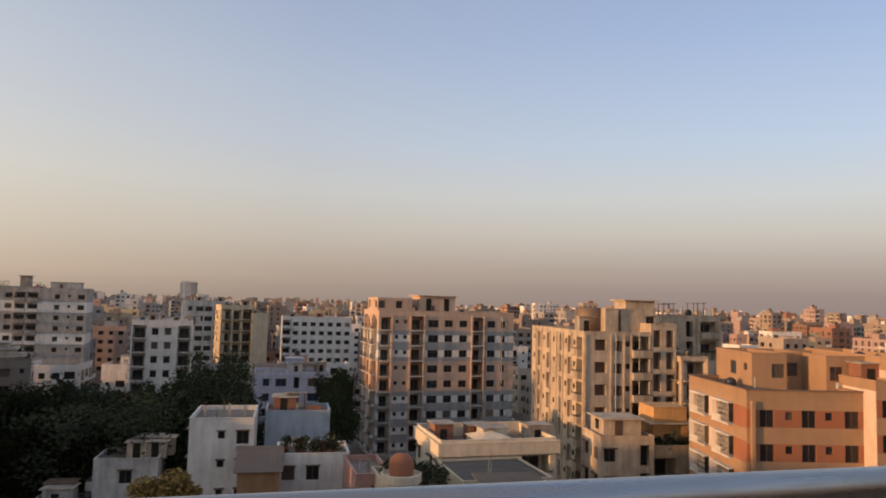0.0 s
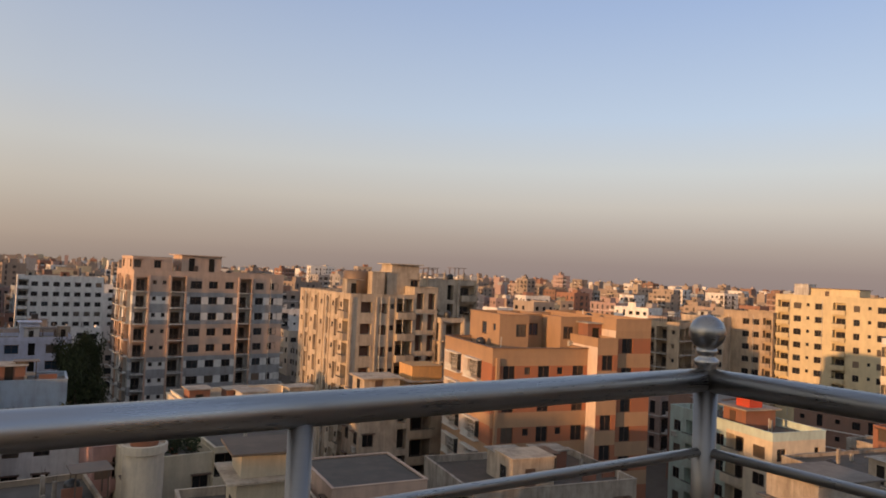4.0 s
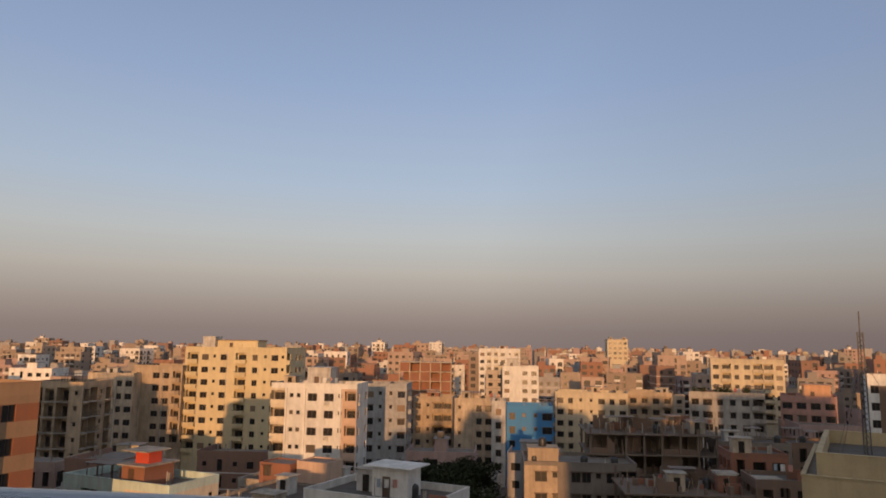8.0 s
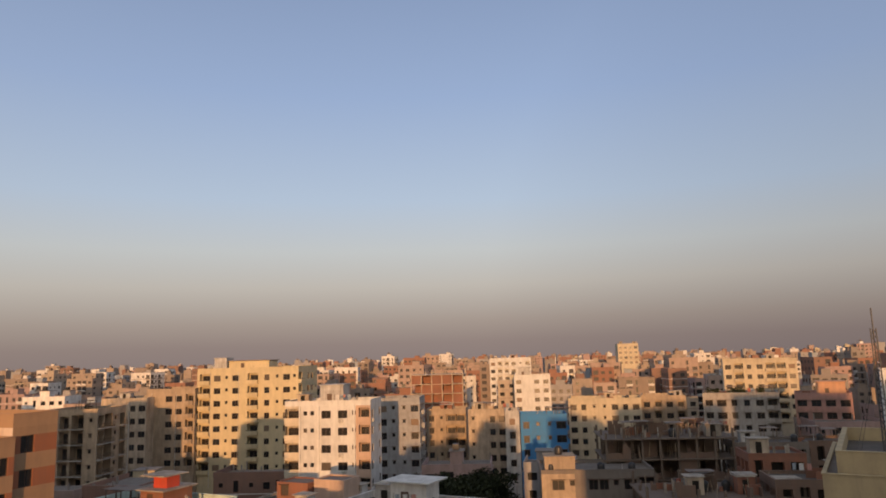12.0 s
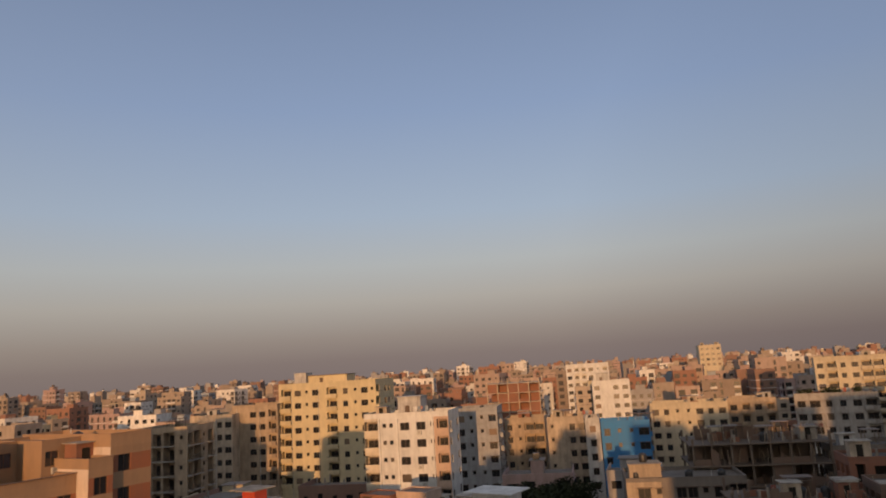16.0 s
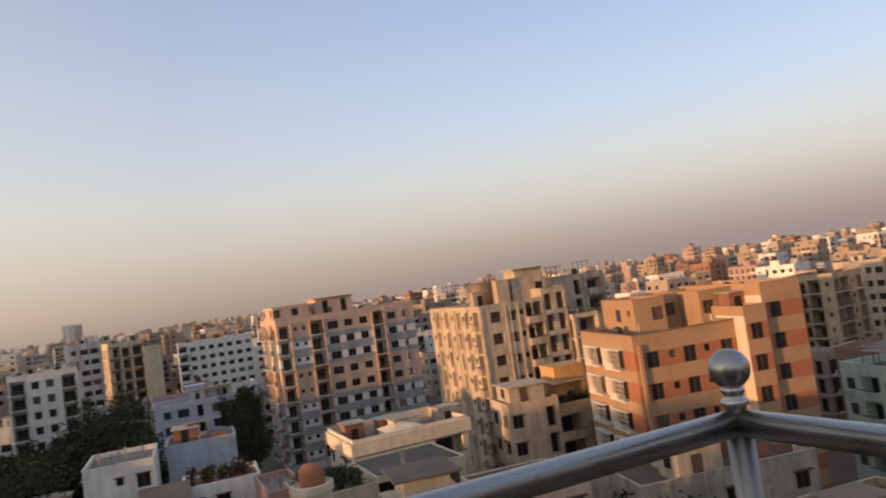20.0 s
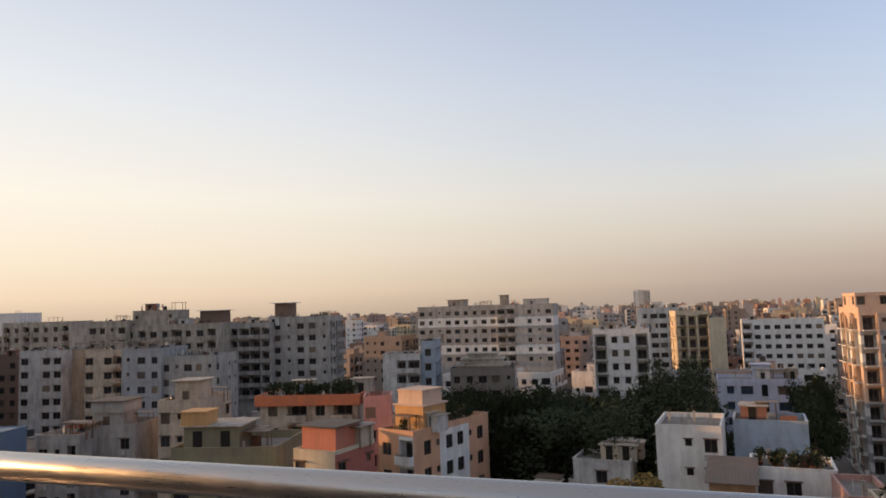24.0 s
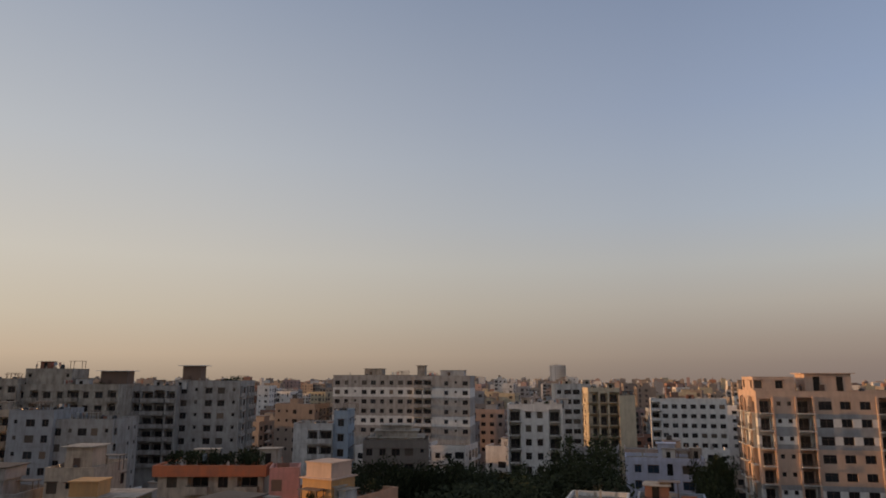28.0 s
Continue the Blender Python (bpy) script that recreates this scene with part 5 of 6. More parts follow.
building("orange_white_house", "orange and white house with dark windows", (-56.6, 60.2), 0, 5.1, 15.6, 18.3, front=[(1.2, "N"), (4.0, "b")], right=[(2.6, "T"), (4.6, "w"), (6.9, "T"), (9.2, "T"), (11.4, "w"), (13.6, "T")],
         mats=[M_ORANGE, M_WHITE2], paint=o_paint, glass=M_GLASS, hood=False, parapet=0.6)
stair_house((-56.6, 60.2), 0, 0.4, 2.6, 17.7, 4.2, 4.4, 3.0, M_OCHRE, slab=0.25, slab_mat=M_PEACH, label="orange stair house with a corniced roof")
stair_house((-56.6, 60.2), 0, 0.7, 2.9, 20.8, 3.6, 3.8, 1.6, M_PEACH, slab=0.15, door=False, label="peach box on an orange stair house")
building("pink_house", "salmon pink house wall behind a planted terrace", (-64.2, 66.0), 38, 3.6, 5, 20.9, front="N.", right="N.", wall=M_ROSE, parapet=0.5, clutter=2)
building("white_house", "white house with pink loggias", (-100.3, 111.6), 30, 8.0, 10, 22.7, front=".bB", wall=M_WHITE, hood=True, belts=True)
building("blue_side_house", "house with a bright pale blue side wall", (-94.0, 116.8), 30, 3.0, 12, 25.2, front="N", right="wNwN", wall=M_PALEBLUE, hood=True)
building("domed_house", "old stepped grey house with a tiled roof", (-89.1, 120.5), 30, 13.7, 12, 19.2, front="NNW", right="N.N", wall=M_SHADED, hood=True, belts=True)
for i, (s_, h_) in enumerate(((1.2, 1.2), (2.4, 1.2), (3.6, 1.0))):
    stair_house((-89.1, 120.5), 30, s_, s_, 18.3 + i * 1.3, 13.7 - 2 * s_, 12 - 2 * s_, h_, M_CONC, slab=0.4, door=False, label="stepped grey roof tier with a projecting edge", group="roof tiers", name="roof_tier")
building("white_balcony_house", "white house with dark stacked balconies", (-69.0, 149.3), 20, 12.6, 12, 26.0, front=[(1.7, "R"), (4.8, "N"), (7.4, "N"), (10.8, "R")], left="N.", wall=M_WHITE2, bal="open", hood=True)
building("office_block", "grey-white office block with ribbon windows", (-81.3, 214.4), 25, 13.5, 14, 30.0, front="NDD", wall=M_WHITE, hood=False)
building("yellow_house", "pale yellow house with deep balconies", (-62.4, 189.2), 25, 8.6, 12, 29.2, bal="open", front="RbR", left="N", wall=M_CREAM, hood=True, belts=True)
building("yellow_house", "blank pale yellow wall of a tall house", (-54.6, 192.0), 25, 4.4, 12, 27.2, wall=M_CREAM)
building("white_house", "white office house with rows of dark windows", (-56.4, 237.4), 15, 23.5, 12, 25.2, front="RWWWWW", wall=M_WHITE2, hood=False, belts=True)
building("lilac_house", "lilac-white house with bay windows", (-40.5, 143.5), 15, 15.2, 9, 16.2, front=[(2.4, "N"), (5.4, "D"), (8.6, "S"), (12.0, "D")], wall=M_LILAC, hood=True, glass=M_BGLASS, parapet=0.6)
stair_house((-40.5, 143.5), 15, 6.6, 2, 15.6, 3.2, 3.4, 3.2, M_LILAC, slab=0.4, label="lilac stair house with a small slab")
H_ = building("white_grey_block", "white and grey banded apartment block", (-149.8, 187.5), 20, 27.8, 14, 32.8, front="WNwWWNNW", mats=[M_GREYP, M_WHITE2],
         paint=lambda f, u, z: 1 if int((31.9 - z) / 3.05) in (1, 4) else 0, hood=False)
stair_house((-149.8, 187.5), 20, 10, 3, 31.9, 6, 5, 3.0, M_CONC, slab=0.4)
building("white_grey_block", "white and grey block with curved balcony fronts", (-123.6, 196.4), 20, 18.7, 14, 32.6, front="BB.NwW", mats=[M_GREYP, M_WHITE2],
         paint=lambda f, u, z: 1 if int((31.7 - z) / 3.05) in (1, 4) else 0, hood=False, bal="solid")
stair_house((-123.6, 196.4), 20, 0.5, 4, 31.7, 2.6, 3, 4.2, M_CONC, slab=0.5, door=False)
stair_house((-123.6, 196.4), 20, 8.5, 3, 31.7, 8, 5, 2.6, M_WHITE, slab=0.3)
building("far_tower", "distant pale tower block in the haze", (-318.8, 840.9), 20, 20, 20, 47.2, front="N.N", wall=M_WHITE2, floors=6, hood=False)
# haze is put into this slab's white wall and missing windows
building("far_slab", "distant long slab block in the haze", (-480.1, 144.1), 30, 63.6, 20, 38.0, front="", wall=M_WASH, floors=4, hood=False)

# low white houses beside the trees
building("low_white_house", "low white house with a rubble-strewn flat roof", (-29.0, 74.3), 12, 6.7, 9, 18.5, front=".wN", left="N.", wall=M_WHITE2, parapet=0.5, hood=True, roof=M_ROOF)
building("low_white_house", "low white house with a planted terrace", (-18.8, 71.1), 12, 7.4, 6, 15.7, front="NN.", wall=M_WHITE2, parapet=0.4, hood=True, roof=M_ROOFD)
building("pale_blue_house", "pale blue roof house with a ribbed white top", (-23.2, 83.7), 12, 7.7, 6, 18.0, front="..", wall=M_PALEBLUE, parapet=0.5, hood=True)
HUT_W, HUT_Z = 3.9, 15.0
hut = building("tan_hut", "rust-stained tan house under a low tin roof", (-21.25, 65.8), 12, HUT_W, 6, HUT_Z, front="", wall=M_RUST, parapet=0.05, roof=M_TIN, clutter=0)
tr_ = Mesh()
x0, x1, y0, y1, za, zb_ = -0.35, HUT_W + 0.35, -0.4, 6.4, HUT_Z + 0.15, HUT_Z + 1.25
tr_.quad((x0, y0, za), (x1, y0, za), (x1, y1, zb_), (x0, y1, zb_))
tr_.quad((x0, y0, za - 0.06), (x0, y1, zb_ - 0.06), (x1, y1, zb_ - 0.06), (x1, y0, za - 0.06))
tr_.quad((x0, y0, za - 0.06), (x1, y0, za - 0.06), (x1, y0, za), (x0, y0, za))
tr_.quad((x1, y1, zb_ - 0.06), (x0, y1, zb_ - 0.06), (x0, y1, zb_), (x1, y1, zb_))
tr_.quad((x1, y0, za - 0.06), (x1, y1, zb_ - 0.06), (x1, y1, zb_), (x1, y0, za))
tr_.quad((x0, y1, zb_ - 0.06), (x0, y0, za - 0.06), (x0, y0, za), (x0, y1, zb_))
tin = part("tin_roof", tr_, M_TIN, hut)
rib = Mesh()
rib.tube((0, y0, za + 0.004), (0, y1, zb_ + 0.004), 0.035, k=5)
rib = rib.data("rib", [M_TIN])
for i in range(15):
    part("rib", rib, None, tin, "", pose(x0 + 0.1 + (x1 - x0 - 0.2) * i / 14, 0, 0))
gb = Mesh()
gb.box(0.2, 5.86, HUT_Z - 0.05, HUT_W - 0.2, 5.98, HUT_Z + 1.0)
part("back_gable", gb, M_RUST, hut)
building("white_hut", "small grey-white house beside a yellowing tree", (-39.9, 76.1), 12, 6.7, 6, 13.5, front=".N.", left="N", wall=M_WHITE, parapet=0.4, hood=True)
building("white_hut", "low grey-white house half hidden by bushes", (-45.3, 72.3), 12, 7.8, 6, 9.0, front="N.N", wall=M_WHITE, parapet=0.4, hood=True)


# ---- roofs just below the terrace ----
building("stair_tower_house", "pale plastered house with a tall stair tower", (-1.5, 43.6), 8, 9, 9, 15.2, front="N.N", wall=M_BEIGE, parapet=0.6, clutter=4, roof=M_ROOFD)
stair_house((1.1, 44.4), 8, 0, 0, 14.6, 3.7, 3.6, 3.4, M_CREAM, slab=0.75, label="pale stair tower with a broad lower slab", slab_mat=M_BEIGE)
stair_house((1.1, 44.4), 8, 0.25, 0.2, 18.1, 3.2, 3.2, 1.6, M_CREAM, slab=0.7, door=False, label="upper box of a pale stair tower under a mossy slab", slab_mat=M_ROOFD)
building("flat_roof_house", "tan house with a bare brown roof slab", (7.7, 47.7), 8, 7.4, 8, 16.2, front="N.N", left="N.", wall=M_PEACH, parapet=0.08, clutter=0, roof=M_ROOFD)
building("beige_neighbour", "beige neighbouring house with a plain parapet", (20.8, 28.2), 8, 12.7, 11, 15.4, front="N.N.N", left="N.N", wall=M_TAN, parapet=0.5, clutter=8, roof=M_ROOFD)
building("grey_yard_house", "grey low house with a cluttered yard roof", (19.3, 49.9), 4, 15.5, 11, 14.6, front="N.N.N", wall=M_CONC, parapet=0.6, clutter=10, roof=M_ROOFD)
stair_house((22.8, 50.6), 4, 0, 0, 14.0, 3.9, 3.2, 2.8, M_BEIGE, slab=0.12, label="small beige shed on a cluttered roof")
building("canopy_house", "cream house with a dark roofed terrace", (-0.1, 60.1), 16, 8.5, 8, 16.2, front="P.N", wall=M_CREAM, parapet=0.12, clutter=1, roof=M_ROOFD)
gard = building("garden_house", "cream house with a crowded planted terrace", (-6.4, 58.6), 16, 6.6, 8, 15.8, front="N.N", left="N.N", wall=M_CREAM, parapet=0.9, clutter=0, roof=M_ROOFD)
building("pink_wall_house", "narrow faded pink house", (-9.8, 64.0), 16, 3.4, 8, 15.6, front="N", wall=M_PINK, parapet=0.5, clutter=2)
building("brown_yard_house", "stained brown house with a rubble-strewn roof", (-13.8, 50.4), 18, 6.6, 7, 14.9, front="N.N", wall=M_TAN, parapet=0.4, clutter=7, roof=M_ROOFD)
building("brown_yard_house", "stained brown house with a low roof wall", (-20.4, 46.6), 18, 5.6, 6, 14.6, front="N.", wall=M_TAN, parapet=0.4, clutter=4, roof=M_ROOFD)
rp = random.Random(3)


def planting(at, rot, z, x0, x1, y0, y1, n):
    for _ in range(n):
        plant(pose(at[0], at[1], 0, 0, 0, rot) @ pose(rp.uniform(x0, x1), rp.uniform(y0, y1), z) @ Matrix.Diagonal((1.2, 1.2, rp.uniform(0.9, 1.5), 1)), rp.randrange(3))


planting((-79.3, 61.7), 30, 20.32, 0.6, 13.0, 0.6, 2.4, 26)
planting((-79.3, 61.7), 30, 20.32, 8.0, 13.0, 3.0, 7.0, 8)
planting((-6.4, 58.6), 16, 14.92, 0.6, 6.0, 0.6, 7.0, 16)
planting((188.6, 21.8), -85, 19.82, 1.0, 16.0, 0.8, 4.0, 16)
planting((-18.8, 71.1), 12, 15.32, 0.5, 6.8, 0.4, 2.4, 10)
planting((-56.6, 60.2), 0, 17.72, 1.0, 4.5, 8.5, 14.5, 12)
planting((21.6, 78.0), 8, 15.22, 0.6, 7.0, 0.5, 1.2, 6)
planting((-145.4, 119.8), 30, 30.32, 8, 15, 1, 4, 5)
mast((47.4, -5.95), 25.3, 7.4)

# ---- trees ----


def tree_data(seed, h, spread, leaf, trunk_h, leaves=170, size=1.0, clump=1.0):
    rs = random.Random(seed)
    t = Mesh()
    t.tube((0, 0, -0.3), (0.1, 0.05, trunk_h), 0.30, 0.2, 8)
    tips = []
    for i in range(9):
        a = 2 * math.pi * i / 9 + rs.uniform(-0.3, 0.3)
        b = Vector((0.1, 0.05, trunk_h * rs.uniform(0.7, 1.0)))
        e = b + Vector((math.cos(a) * spread * rs.uniform(0.35, 0.75), math.sin(a) * spread * rs.uniform(0.35, 0.75), (h - trunk_h) * rs.uniform(0.25, 0.8)))
        t.tube(b, e, 0.13, 0.05, 6, cap=False)
        tips.append(e)
        for _ in range(2):
            e2 = e + Vector((rs.uniform(-1, 1), rs.uniform(-1, 1), rs.uniform(0.2, 1.0))) * spread * 0.3
            t.tube(e, e2, 0.05, 0.02, 5, cap=False)
            tips.append(e2)
    c = Mesh()
    for e in tips:
        r = spread * rs.uniform(0.28, 0.45) * clump
        for _ in range(leaves):
            v = Vector((rs.gauss(0, 1), rs.gauss(0, 1), rs.gauss(0, 1))).normalized() * r * rs.random() ** 0.4
            p = e + Vector((v.x, v.y, v.z * 0.75))
            u = Vector((rs.gauss(0, 1), rs.gauss(0, 1), rs.gauss(0, 0.6))).normalized()
            w = u.orthogonal().normalized()
            s = rs.uniform(0.09, 0.21) * size
            a, b = u * s, w * s * 0.6
            c.quad(tuple(p - a), tuple(p + b), tuple(p + a), tuple(p - b))
    return t.data("trunk", [M_BARK]), c.data("crown", [leaf])


TREES = [tree_data(1, 11, 4.2, M_LEAF, 4.5), tree_data(2, 9, 3.6, M_LEAF, 3.5), tree_data(3, 13, 4.6, M_LEAF2, 5.5), tree_data(4, 8, 3.0, M_LEAF2, 3.0)]
YTREE = tree_data(7, 20.2, 2.0, M_LEAFY, 16.4, 330, 1.15, 1.45)


def tree(x, y, z, kind, s, label="dark leafy broadleaf tree between the houses", data=None, group="trees between the houses", slim=1.0):
    ob = thing("tree", pose(x, y, z, 0, 0, (x * 37 + y * 17) % 360) @ Matrix.Diagonal((s * slim, s * slim, s, 1)), label, "tree", group)
    tr, cr = data or TREES[kind]
    part("trunk", tr, None, ob)
    part("crown", cr, None, ob)


rt_ = random.Random(5)


def grove(n, a0, a1, d0, d1, slope, gap=4.0, slim=1.0):
    """Trees scattered over a sector as seen from the terrace, kept under a falling line of tree tops."""
    put = []
    for _ in range(n * 12):
        a, d = radians(rt_.uniform(a0, a1)), rt_.uniform(d0, d1)
        x, y = d * math.sin(a), d * math.cos(a)
        if any((x - p) ** 2 + (y - q) ** 2 < gap * gap for p, q in put) or not is_free(x, y, 1.0):
            continue
        k = rt_.randrange(4)
        top = min(21.5, 31.8 - d * slope) * rt_.uniform(0.82, 1.0)
        tree(x, y, 0, k, top / (11.0, 9.0, 13.0, 8.0)[k], slim=slim)
        put.append((x, y))
        if len(put) >= n:
            break


TAKEN = []
for o in list(bpy.data.objects):
    if o.parent is None and o.get("category") == "building":
        ws = [c_ for c_ in o.children if c_.name.startswith(("wall", "floor_slab"))]
        if ws:
            pts = [o.matrix_basis @ v.co for v in ws[0].data.vertices]
            xs_, ys_ = [p.x for p in pts], [p.y for p in pts]
            TAKEN.append((min(xs_) - 1, max(xs_) + 1, min(ys_) - 1, max(ys_) + 1))


def is_free(x, y, r):
    return all(not (a - r < x < b + r and c - r < y < d + r) for a, b, c, d in TAKEN)


grove(40, -32, -17.5, 84, 146, 0.125)
grove(12, -35, -28, 95, 130, 0.118)
grove(8, -10.2, -8.5, 112, 138, 0.088, 3.0, 0.42)
grove(10, 62.0, 68.5, 98, 140, 0.152)
grove(5, 12, 19, 60, 74, 0.29, 3.0)
grove(5, -4, 1, 52, 66, 0.30, 3.0)
grove(9, 14, 30, 36, 62, 0.335, 3.0, 0.9)
grove(4, 6, 12, 36, 44, 0.42, 3.0, 0.8)
for x_, y_, top_, k_ in ((-44.0, 104.0, 20.0, 2), (-39.4, 105.6, 21.0, 0), (-35.4, 106.8, 20.0, 2), (-38.6, 112.0, 24.0, 2), (-62.4, 84.5, 21.6, 0), (-60.4, 86.0, 20.0, 1), (-56.0, 88.6, 20.2, 2),
                         (-53.7, 90.0, 21.6, 0), (-51.0, 91.4, 19.8, 1), (-48.0, 93.0, 18.8, 3), (-58.0, 92.0, 19.5, 0), (-65.5, 88.0, 19.0, 3)):
    tree(x_, y_, 0, k_, top_ / (11.0, 9.0, 13.0, 8.0)[k_], slim=0.62)
tree(-43.0, 116.0, 0, 2, 1.38)
tree(-39.6, 118.5, 0, 0, 1.5)
tree(-46.5, 113.0, 0, 3, 1.9)
tree(-22.8, 52.6, 0, 0, 1.0, "round tree with yellowing leaves beside white houses", YTREE)

# ---- the rest of the city ----
PALETTE = [M_WHITE, M_CREAM, M_BEIGE, M_TAN, M_CONC, M_PEACH, M_BRICK, M_GREYP, M_PINK, M_WHITE2, M_PALEBLUE, M_YELLOW, M_BROWN]
# far window colour is lightened to imitate distance haze
M_HAZYGLASS = plain("haze_greyed_far_windows", (0.07, 0.06, 0.055), 0.5, 0.0, 0.3)
# paints muted a little, so base colours carry some distance haze
HAZED_PAINT = [material("far_" + n_, c_, stain=0.3) for n_, c_ in (("white", (0.70, 0.66, 0.61)), ("cream", (0.45, 0.37, 0.29)), ("beige", (0.37, 0.295, 0.235)), ("tan", (0.30, 0.235, 0.19)),
             ("concrete", (0.27, 0.235, 0.21)), ("peach", (0.42, 0.31, 0.255)), ("brick", (0.31, 0.155, 0.105)), ("grey", (0.36, 0.34, 0.33)), ("pink", (0.42, 0.29, 0.26)),
             ("pale", (0.78, 0.74, 0.69)), ("blue", (0.36, 0.39, 0.42)), ("yellow", (0.52, 0.44, 0.30)), ("brown", (0.26, 0.15, 0.11)))]
CITY_MATS = HAZED_PAINT + [M_GLASS, M_ROOF, M_TANK]
FAR_MATS = HAZED_PAINT + [M_HAZYGLASS, M_ROOF, M_DARKC]
GI, RI, TI = len(PALETTE), len(PALETTE) + 1, len(PALETTE) + 2


# the western mix has less brick, muting its colours as haze would
MIX_EAST, MIX_WEST = (5, 2, 5, 6, 4, 5, 5.5, 2, 5.5, 5, 1, 1.5, 6), (6, 4, 5, 4, 4, 4, 1.5, 5, 2, 5, 1, 2, 2)


def city_block(mesh, rs, x, y, rot, w, d, top, detail=True, mix=MIX_EAST):
    """A plain house into a shared mesh: walls, slab edges, window recesses on two faces, roof, parapet, stair head."""
    c, s = math.cos(rot), math.sin(rot)
    n0 = len(mesh.v)
    mi = rs.choices(range(len(PALETTE)), mix)[0]
    mesh.box(0, 0, 0, w, d, top, mi)
    mesh.box(0.2, 0.2, top, w - 0.2, d - 0.2, top + 0.02, RI)
    hp = rs.uniform(0.5, 1.1)
    mesh.box(-0.05, -0.05, top, w + 0.05, 0.15, top + hp, mi)
    mesh.box(-0.05, 0.15, top, 0.15, d, top + hp, mi)
    mesh.box(w - 0.15, 0.15, top, w + 0.05, d, top + hp, mi)
    if rs.random() < 0.75:
        sx, sy = rs.uniform(0.1, 0.6) * w, rs.uniform(0.2, 0.5) * d
        sw = rs.uniform(2.5, 4.5)
        mesh.box(sx, sy, top, sx + sw, sy + 3.5, top + 2.5, mi if rs.random() < 0.6 else rs.randrange(len(PALETTE)))
        mesh.box(sx - 0.3, sy - 0.3, top + 2.5, sx + sw + 0.3, sy + 3.8, top + 2.64, 4)
        if rs.random() < 0.4:
            mesh.box(sx + 0.5, sy + 0.5, top + 2.64, sx + 1.8, sy + 1.8, top + 3.9, TI)
    for i in range(rs.randrange(2, 7)):
        cx, cy, ch = rs.uniform(0.3, w - 0.3), rs.choice([0.25, d * 0.5, d - 0.4]), rs.uniform(0.9, 1.9)
        mesh.box(cx - 0.13, cy - 0.13, top, cx + 0.13, cy + 0.13, top + ch, 4)
    if detail:
        fl = int(top / 3.1)
        lo = max(0, fl - 5)
        band = rs.random() < 0.45
        bi = rs.choice([mi, 0, 4])
        for ln, face in ((w, 0), (d, 1), (d, 2)):
            nb = max(2, int(ln / 2.9))
            kinds = [rs.choices("WwBS.", (5, 2, 3, 1.2, 1))[0] for _ in range(nb)]

            def at_(u, o, z):
                return ((u, -o, z), (-o, d - u, z), (w + o, u, z))[face]

            def slab(u0, u1, o0, o1, z0, z1, m_):
                p, q = at_(u0, o0, z0), at_(u1, o1, z1)
                mesh.box(min(p[0], q[0]), min(p[1], q[1]), z0, max(p[0], q[0]), max(p[1], q[1]), z1, m_)
            for f in range(lo, fl):
                zb_ = top - 3.1 * (fl - f)
                if band:
                    slab(0.0, ln, 0.004, 0.12, zb_ - 0.1, zb_ + 0.08, bi)
                for i, k in enumerate(kinds):
                    u = (i + 0.5) * ln / nb
                    if k == "." or rs.random() < 0.05:
                        continue
                    if k == "B":
                        h_, z0, z1 = 1.15, zb_ + 0.15, zb_ + 2.55
                        slab(u - 1.3, u + 1.3, 0.04, 0.95, zb_ - 0.02, zb_ + 0.12, bi)
                        slab(u - 1.3, u + 1.3, 0.87, 0.95, zb_ + 0.12, zb_ + rs.choice([0.95, 0.95, 0.5]), bi)
                    elif k == "S":
                        h_, z0, z1 = 0.5, zb_ + 0.4, zb_ + 2.6
                    elif k == "w":
                        h_, z0, z1 = 0.4, zb_ + 1.3, zb_ + 2.15
                    else:
                        h_, z0, z1 = rs.choice([0.65, 0.85]), zb_ + 0.85, zb_ + 2.2
                    mesh.quad(at_(u - h_, 0.03, z0), at_(u + h_, 0.03, z0), at_(u + h_, 0.03, z1), at_(u - h_, 0.03, z1), GI)
                    if k != "B":
                        slab(u - h_ - 0.1, u + h_ + 0.1, 0.04, 0.4, z1 + 0.03, z1 + 0.11, mi)
    for i in range(n0, len(mesh.v)):
        px_, py_, pz_ = mesh.v[i]
        mesh.v[i] = (x + c * px_ - s * py_, y + s * px_ + c * py_, pz_)


rc = random.Random(11)
# houses of the middle distance, each a thing of its own
count = 0
for k in range(2600):
    a = rc.uniform(-84, 118)
    d = rc.uniform(62, 330)
    x, y = d * math.sin(radians(a)), d * math.cos(radians(a))
    w, dp = rc.uniform(8, 16), rc.uniform(8, 13)
    if -38 < a < 9 and d < 160:
        continue
    if d < 75 and abs(a) < 75 or 40 < a < 63 and d < 128 or 60 < a < 95 and d < 98 or 60 < a < 70 and d < 138:
        continue
    if not is_free(x, y, 8.5):
        continue
    cap = 31.0 - d * (0.23 if d < 110 else 0.145 if d < 170 else 0.09 if d < 235 else 0.035)
    top = min(cap, rc.choice([9, 12, 15, 15, 18, 21, 24]) + rc.uniform(0, 1.5))
    if top < 5.5:
        continue
    me = Mesh()
    rot = -20 if a > 30 else 15
    city_block(me, rc, -w / 2, -dp / 2, 0.0, w, dp, top, True, MIX_EAST if a > 22 else MIX_WEST)
    if a > 30:
        rot = -70
    hb = new("house", me.data("house", CITY_MATS))
    hb.matrix_basis = pose(x, y, 0, 0, 0, rot + rc.uniform(-6, 6))
    tagged(hb, "plain weathered flat-roofed house in the dense city", "building", "city buildings")
    TAKEN.append((x - 8, x + 8, y - 8, y + 8))
    count += 1
    if count > 230:
        break

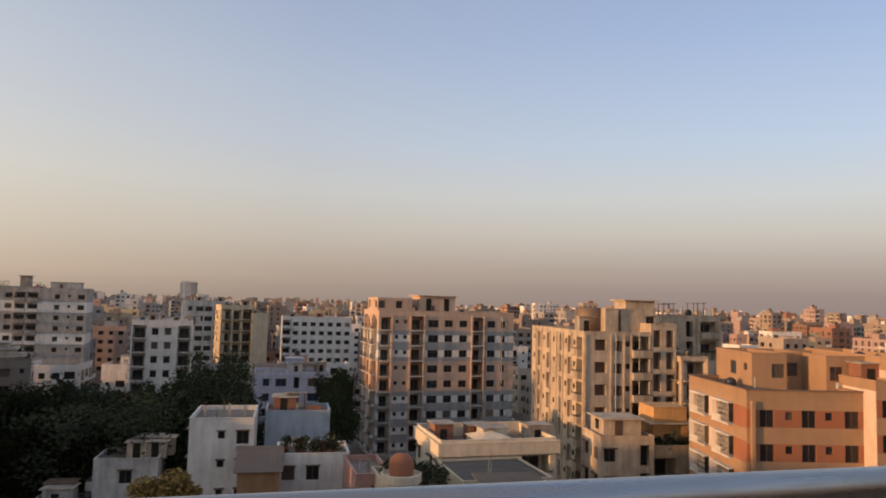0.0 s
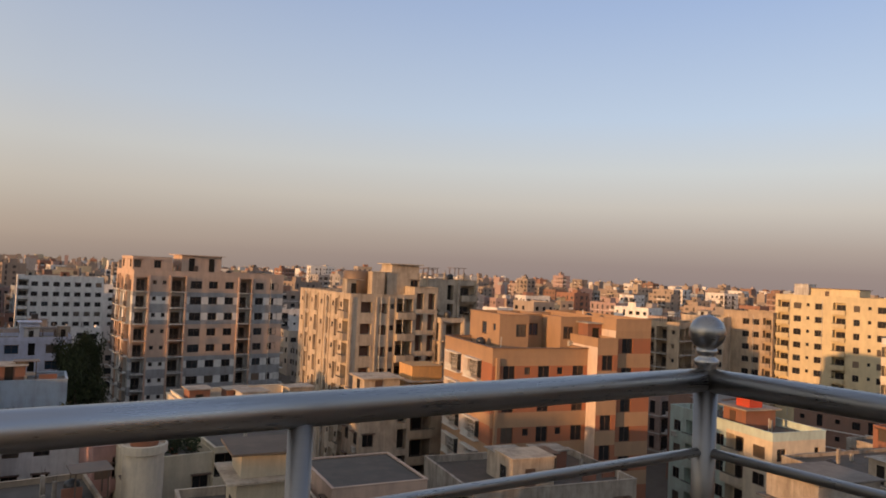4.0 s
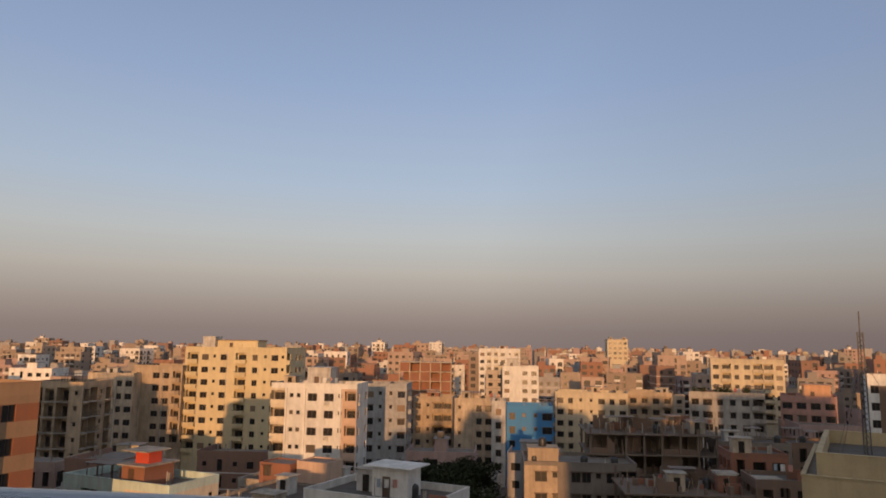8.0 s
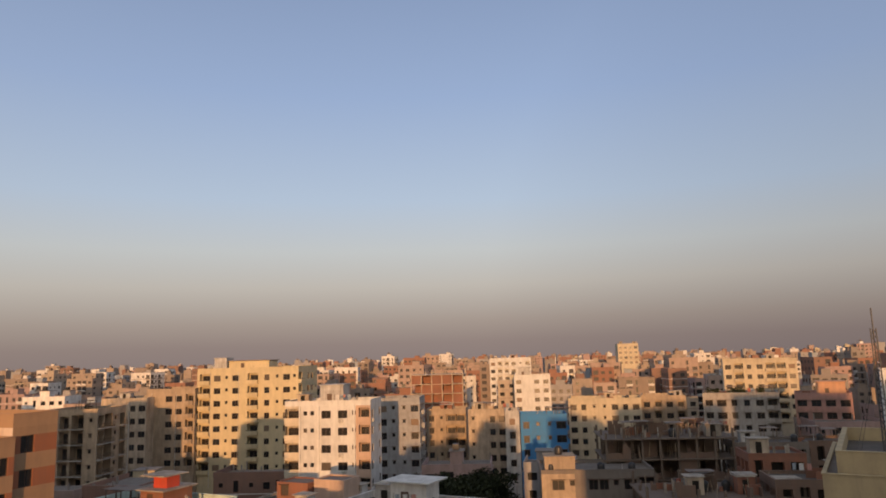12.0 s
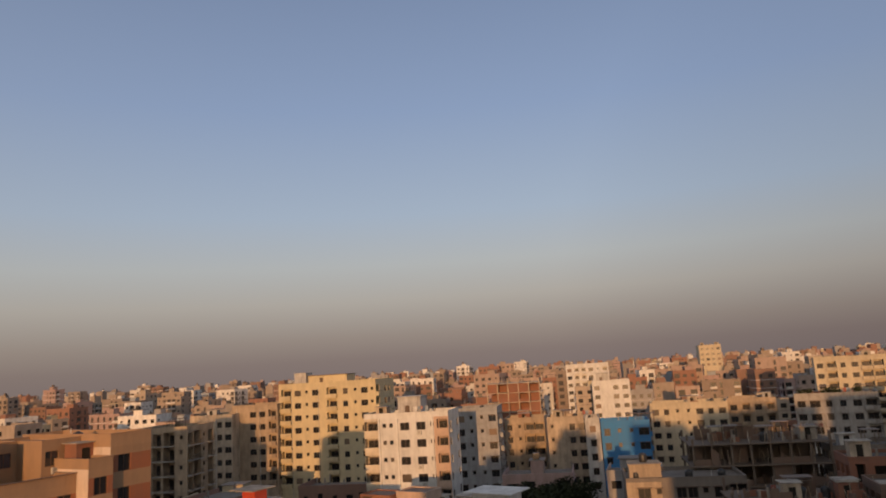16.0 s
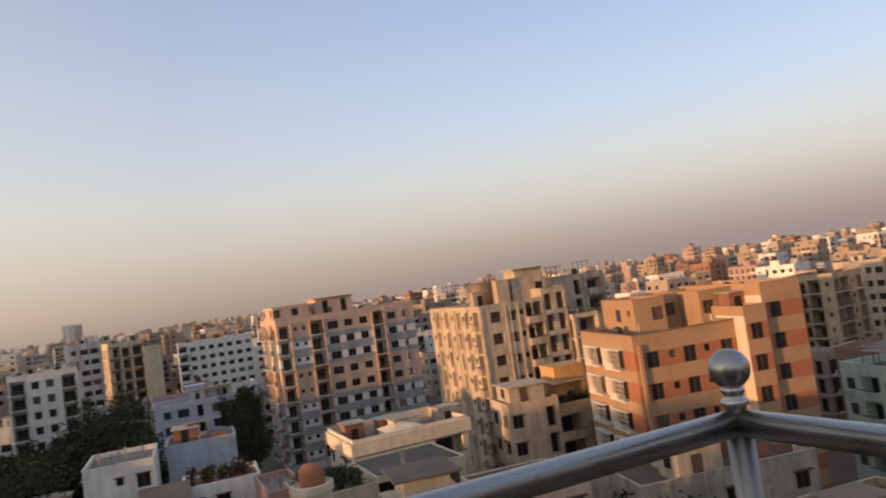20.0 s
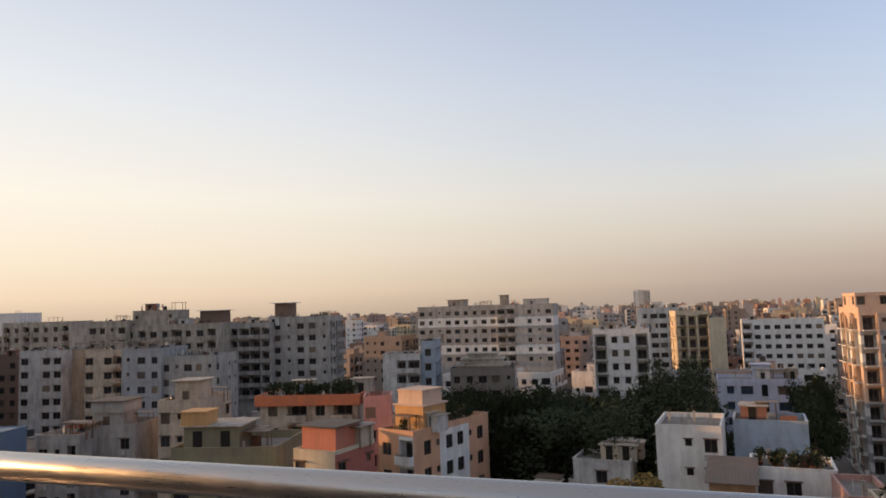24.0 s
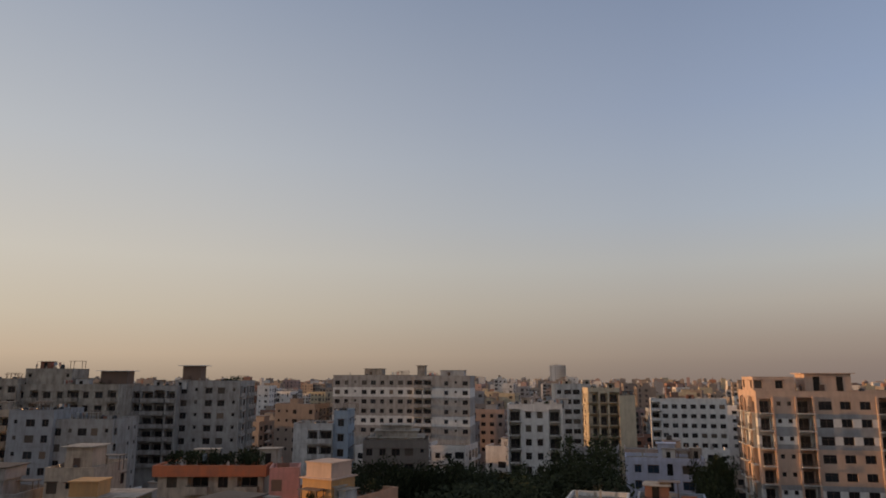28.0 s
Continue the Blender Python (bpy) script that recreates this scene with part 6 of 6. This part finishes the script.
# unseen tall blocks added sunward and behind the terrace to shade the lower roofs
for x, y, w, dp, top in ((-58.6, -15.8, 11, 18, 32.0), (-102.4, -15.3, 11, 19.5, 28.6), (-148.8, -8.9, 12, 28, 33.4), (-196.0, 37.0, 12, 29, 39.5),
                         (-8.9, -29.5, 16, 17, 33.0), (0.9, -52.0, 16, 24, 36.0), (2.9, -81.6, 18, 28, 39.0), (17.3, -114.6, 18, 34, 33.0)):
    me = Mesh()
    city_block(me, rc, -w / 2, -dp / 2, 0.0, w, dp, top)
    hb = new("house", me.data("house", CITY_MATS))
    hb.matrix_basis = pose(x, y, 0, 0, 0, 23.6)
    tagged(hb, "unseen tall flat-roofed block added to cast shade from the sunny side", "building", "city buildings")
    TAKEN.append((x - 12, x + 12, y - 15, y + 15))

# taller houses outside the view, on the sun's side and behind the terrace
for k in range(150):
    a = rc.uniform(-235, -80)
    d = rc.uniform(70, 420)
    x, y = d * math.sin(radians(a)), d * math.cos(radians(a))
    if not is_free(x, y, 9) or (a < -140 and d < 150):
        continue
    w, dp, top = rc.uniform(10, 18), rc.uniform(9, 14), rc.choice([12, 15, 18, 18, 21, 21])
    me = Mesh()
    city_block(me, rc, -w / 2, -dp / 2, 0.0, w, dp, top)
    hb = new("house", me.data("house", CITY_MATS))
    hb.matrix_basis = pose(x, y, 0, 0, 0, rc.uniform(5, 25))
    tagged(hb, "plain weathered flat-roofed house in the dense city", "building", "city buildings")
    TAKEN.append((x - 9, x + 9, y - 9, y + 9))

# the far city: too many to count
far = Mesh()
for k in range(3200):
    a = rc.uniform(-235, 125) if k % 5 == 0 else rc.uniform(-84, 118)
    d = 300 + 2600 * rc.random() ** 1.9
    x, y = d * math.sin(radians(a)), d * math.cos(radians(a))
    if d < 360 and not is_free(x, y, 9):
        continue
    w, dp = rc.uniform(7, 16), rc.uniform(8, 14)
    top = rc.choice([12, 15, 18, 18, 21, 21, 24, 24, 27]) + rc.uniform(-1, 1.5)
    if d > 500 and rc.random() < 0.06:
        top = rc.uniform(27, 33)
    rot = radians((-70 if a > 30 else 15) + rc.uniform(-10, 10))
    city_block(far, rc, x, y, rot, w, dp, top, d < 800, MIX_EAST if a > 22 else MIX_WEST)
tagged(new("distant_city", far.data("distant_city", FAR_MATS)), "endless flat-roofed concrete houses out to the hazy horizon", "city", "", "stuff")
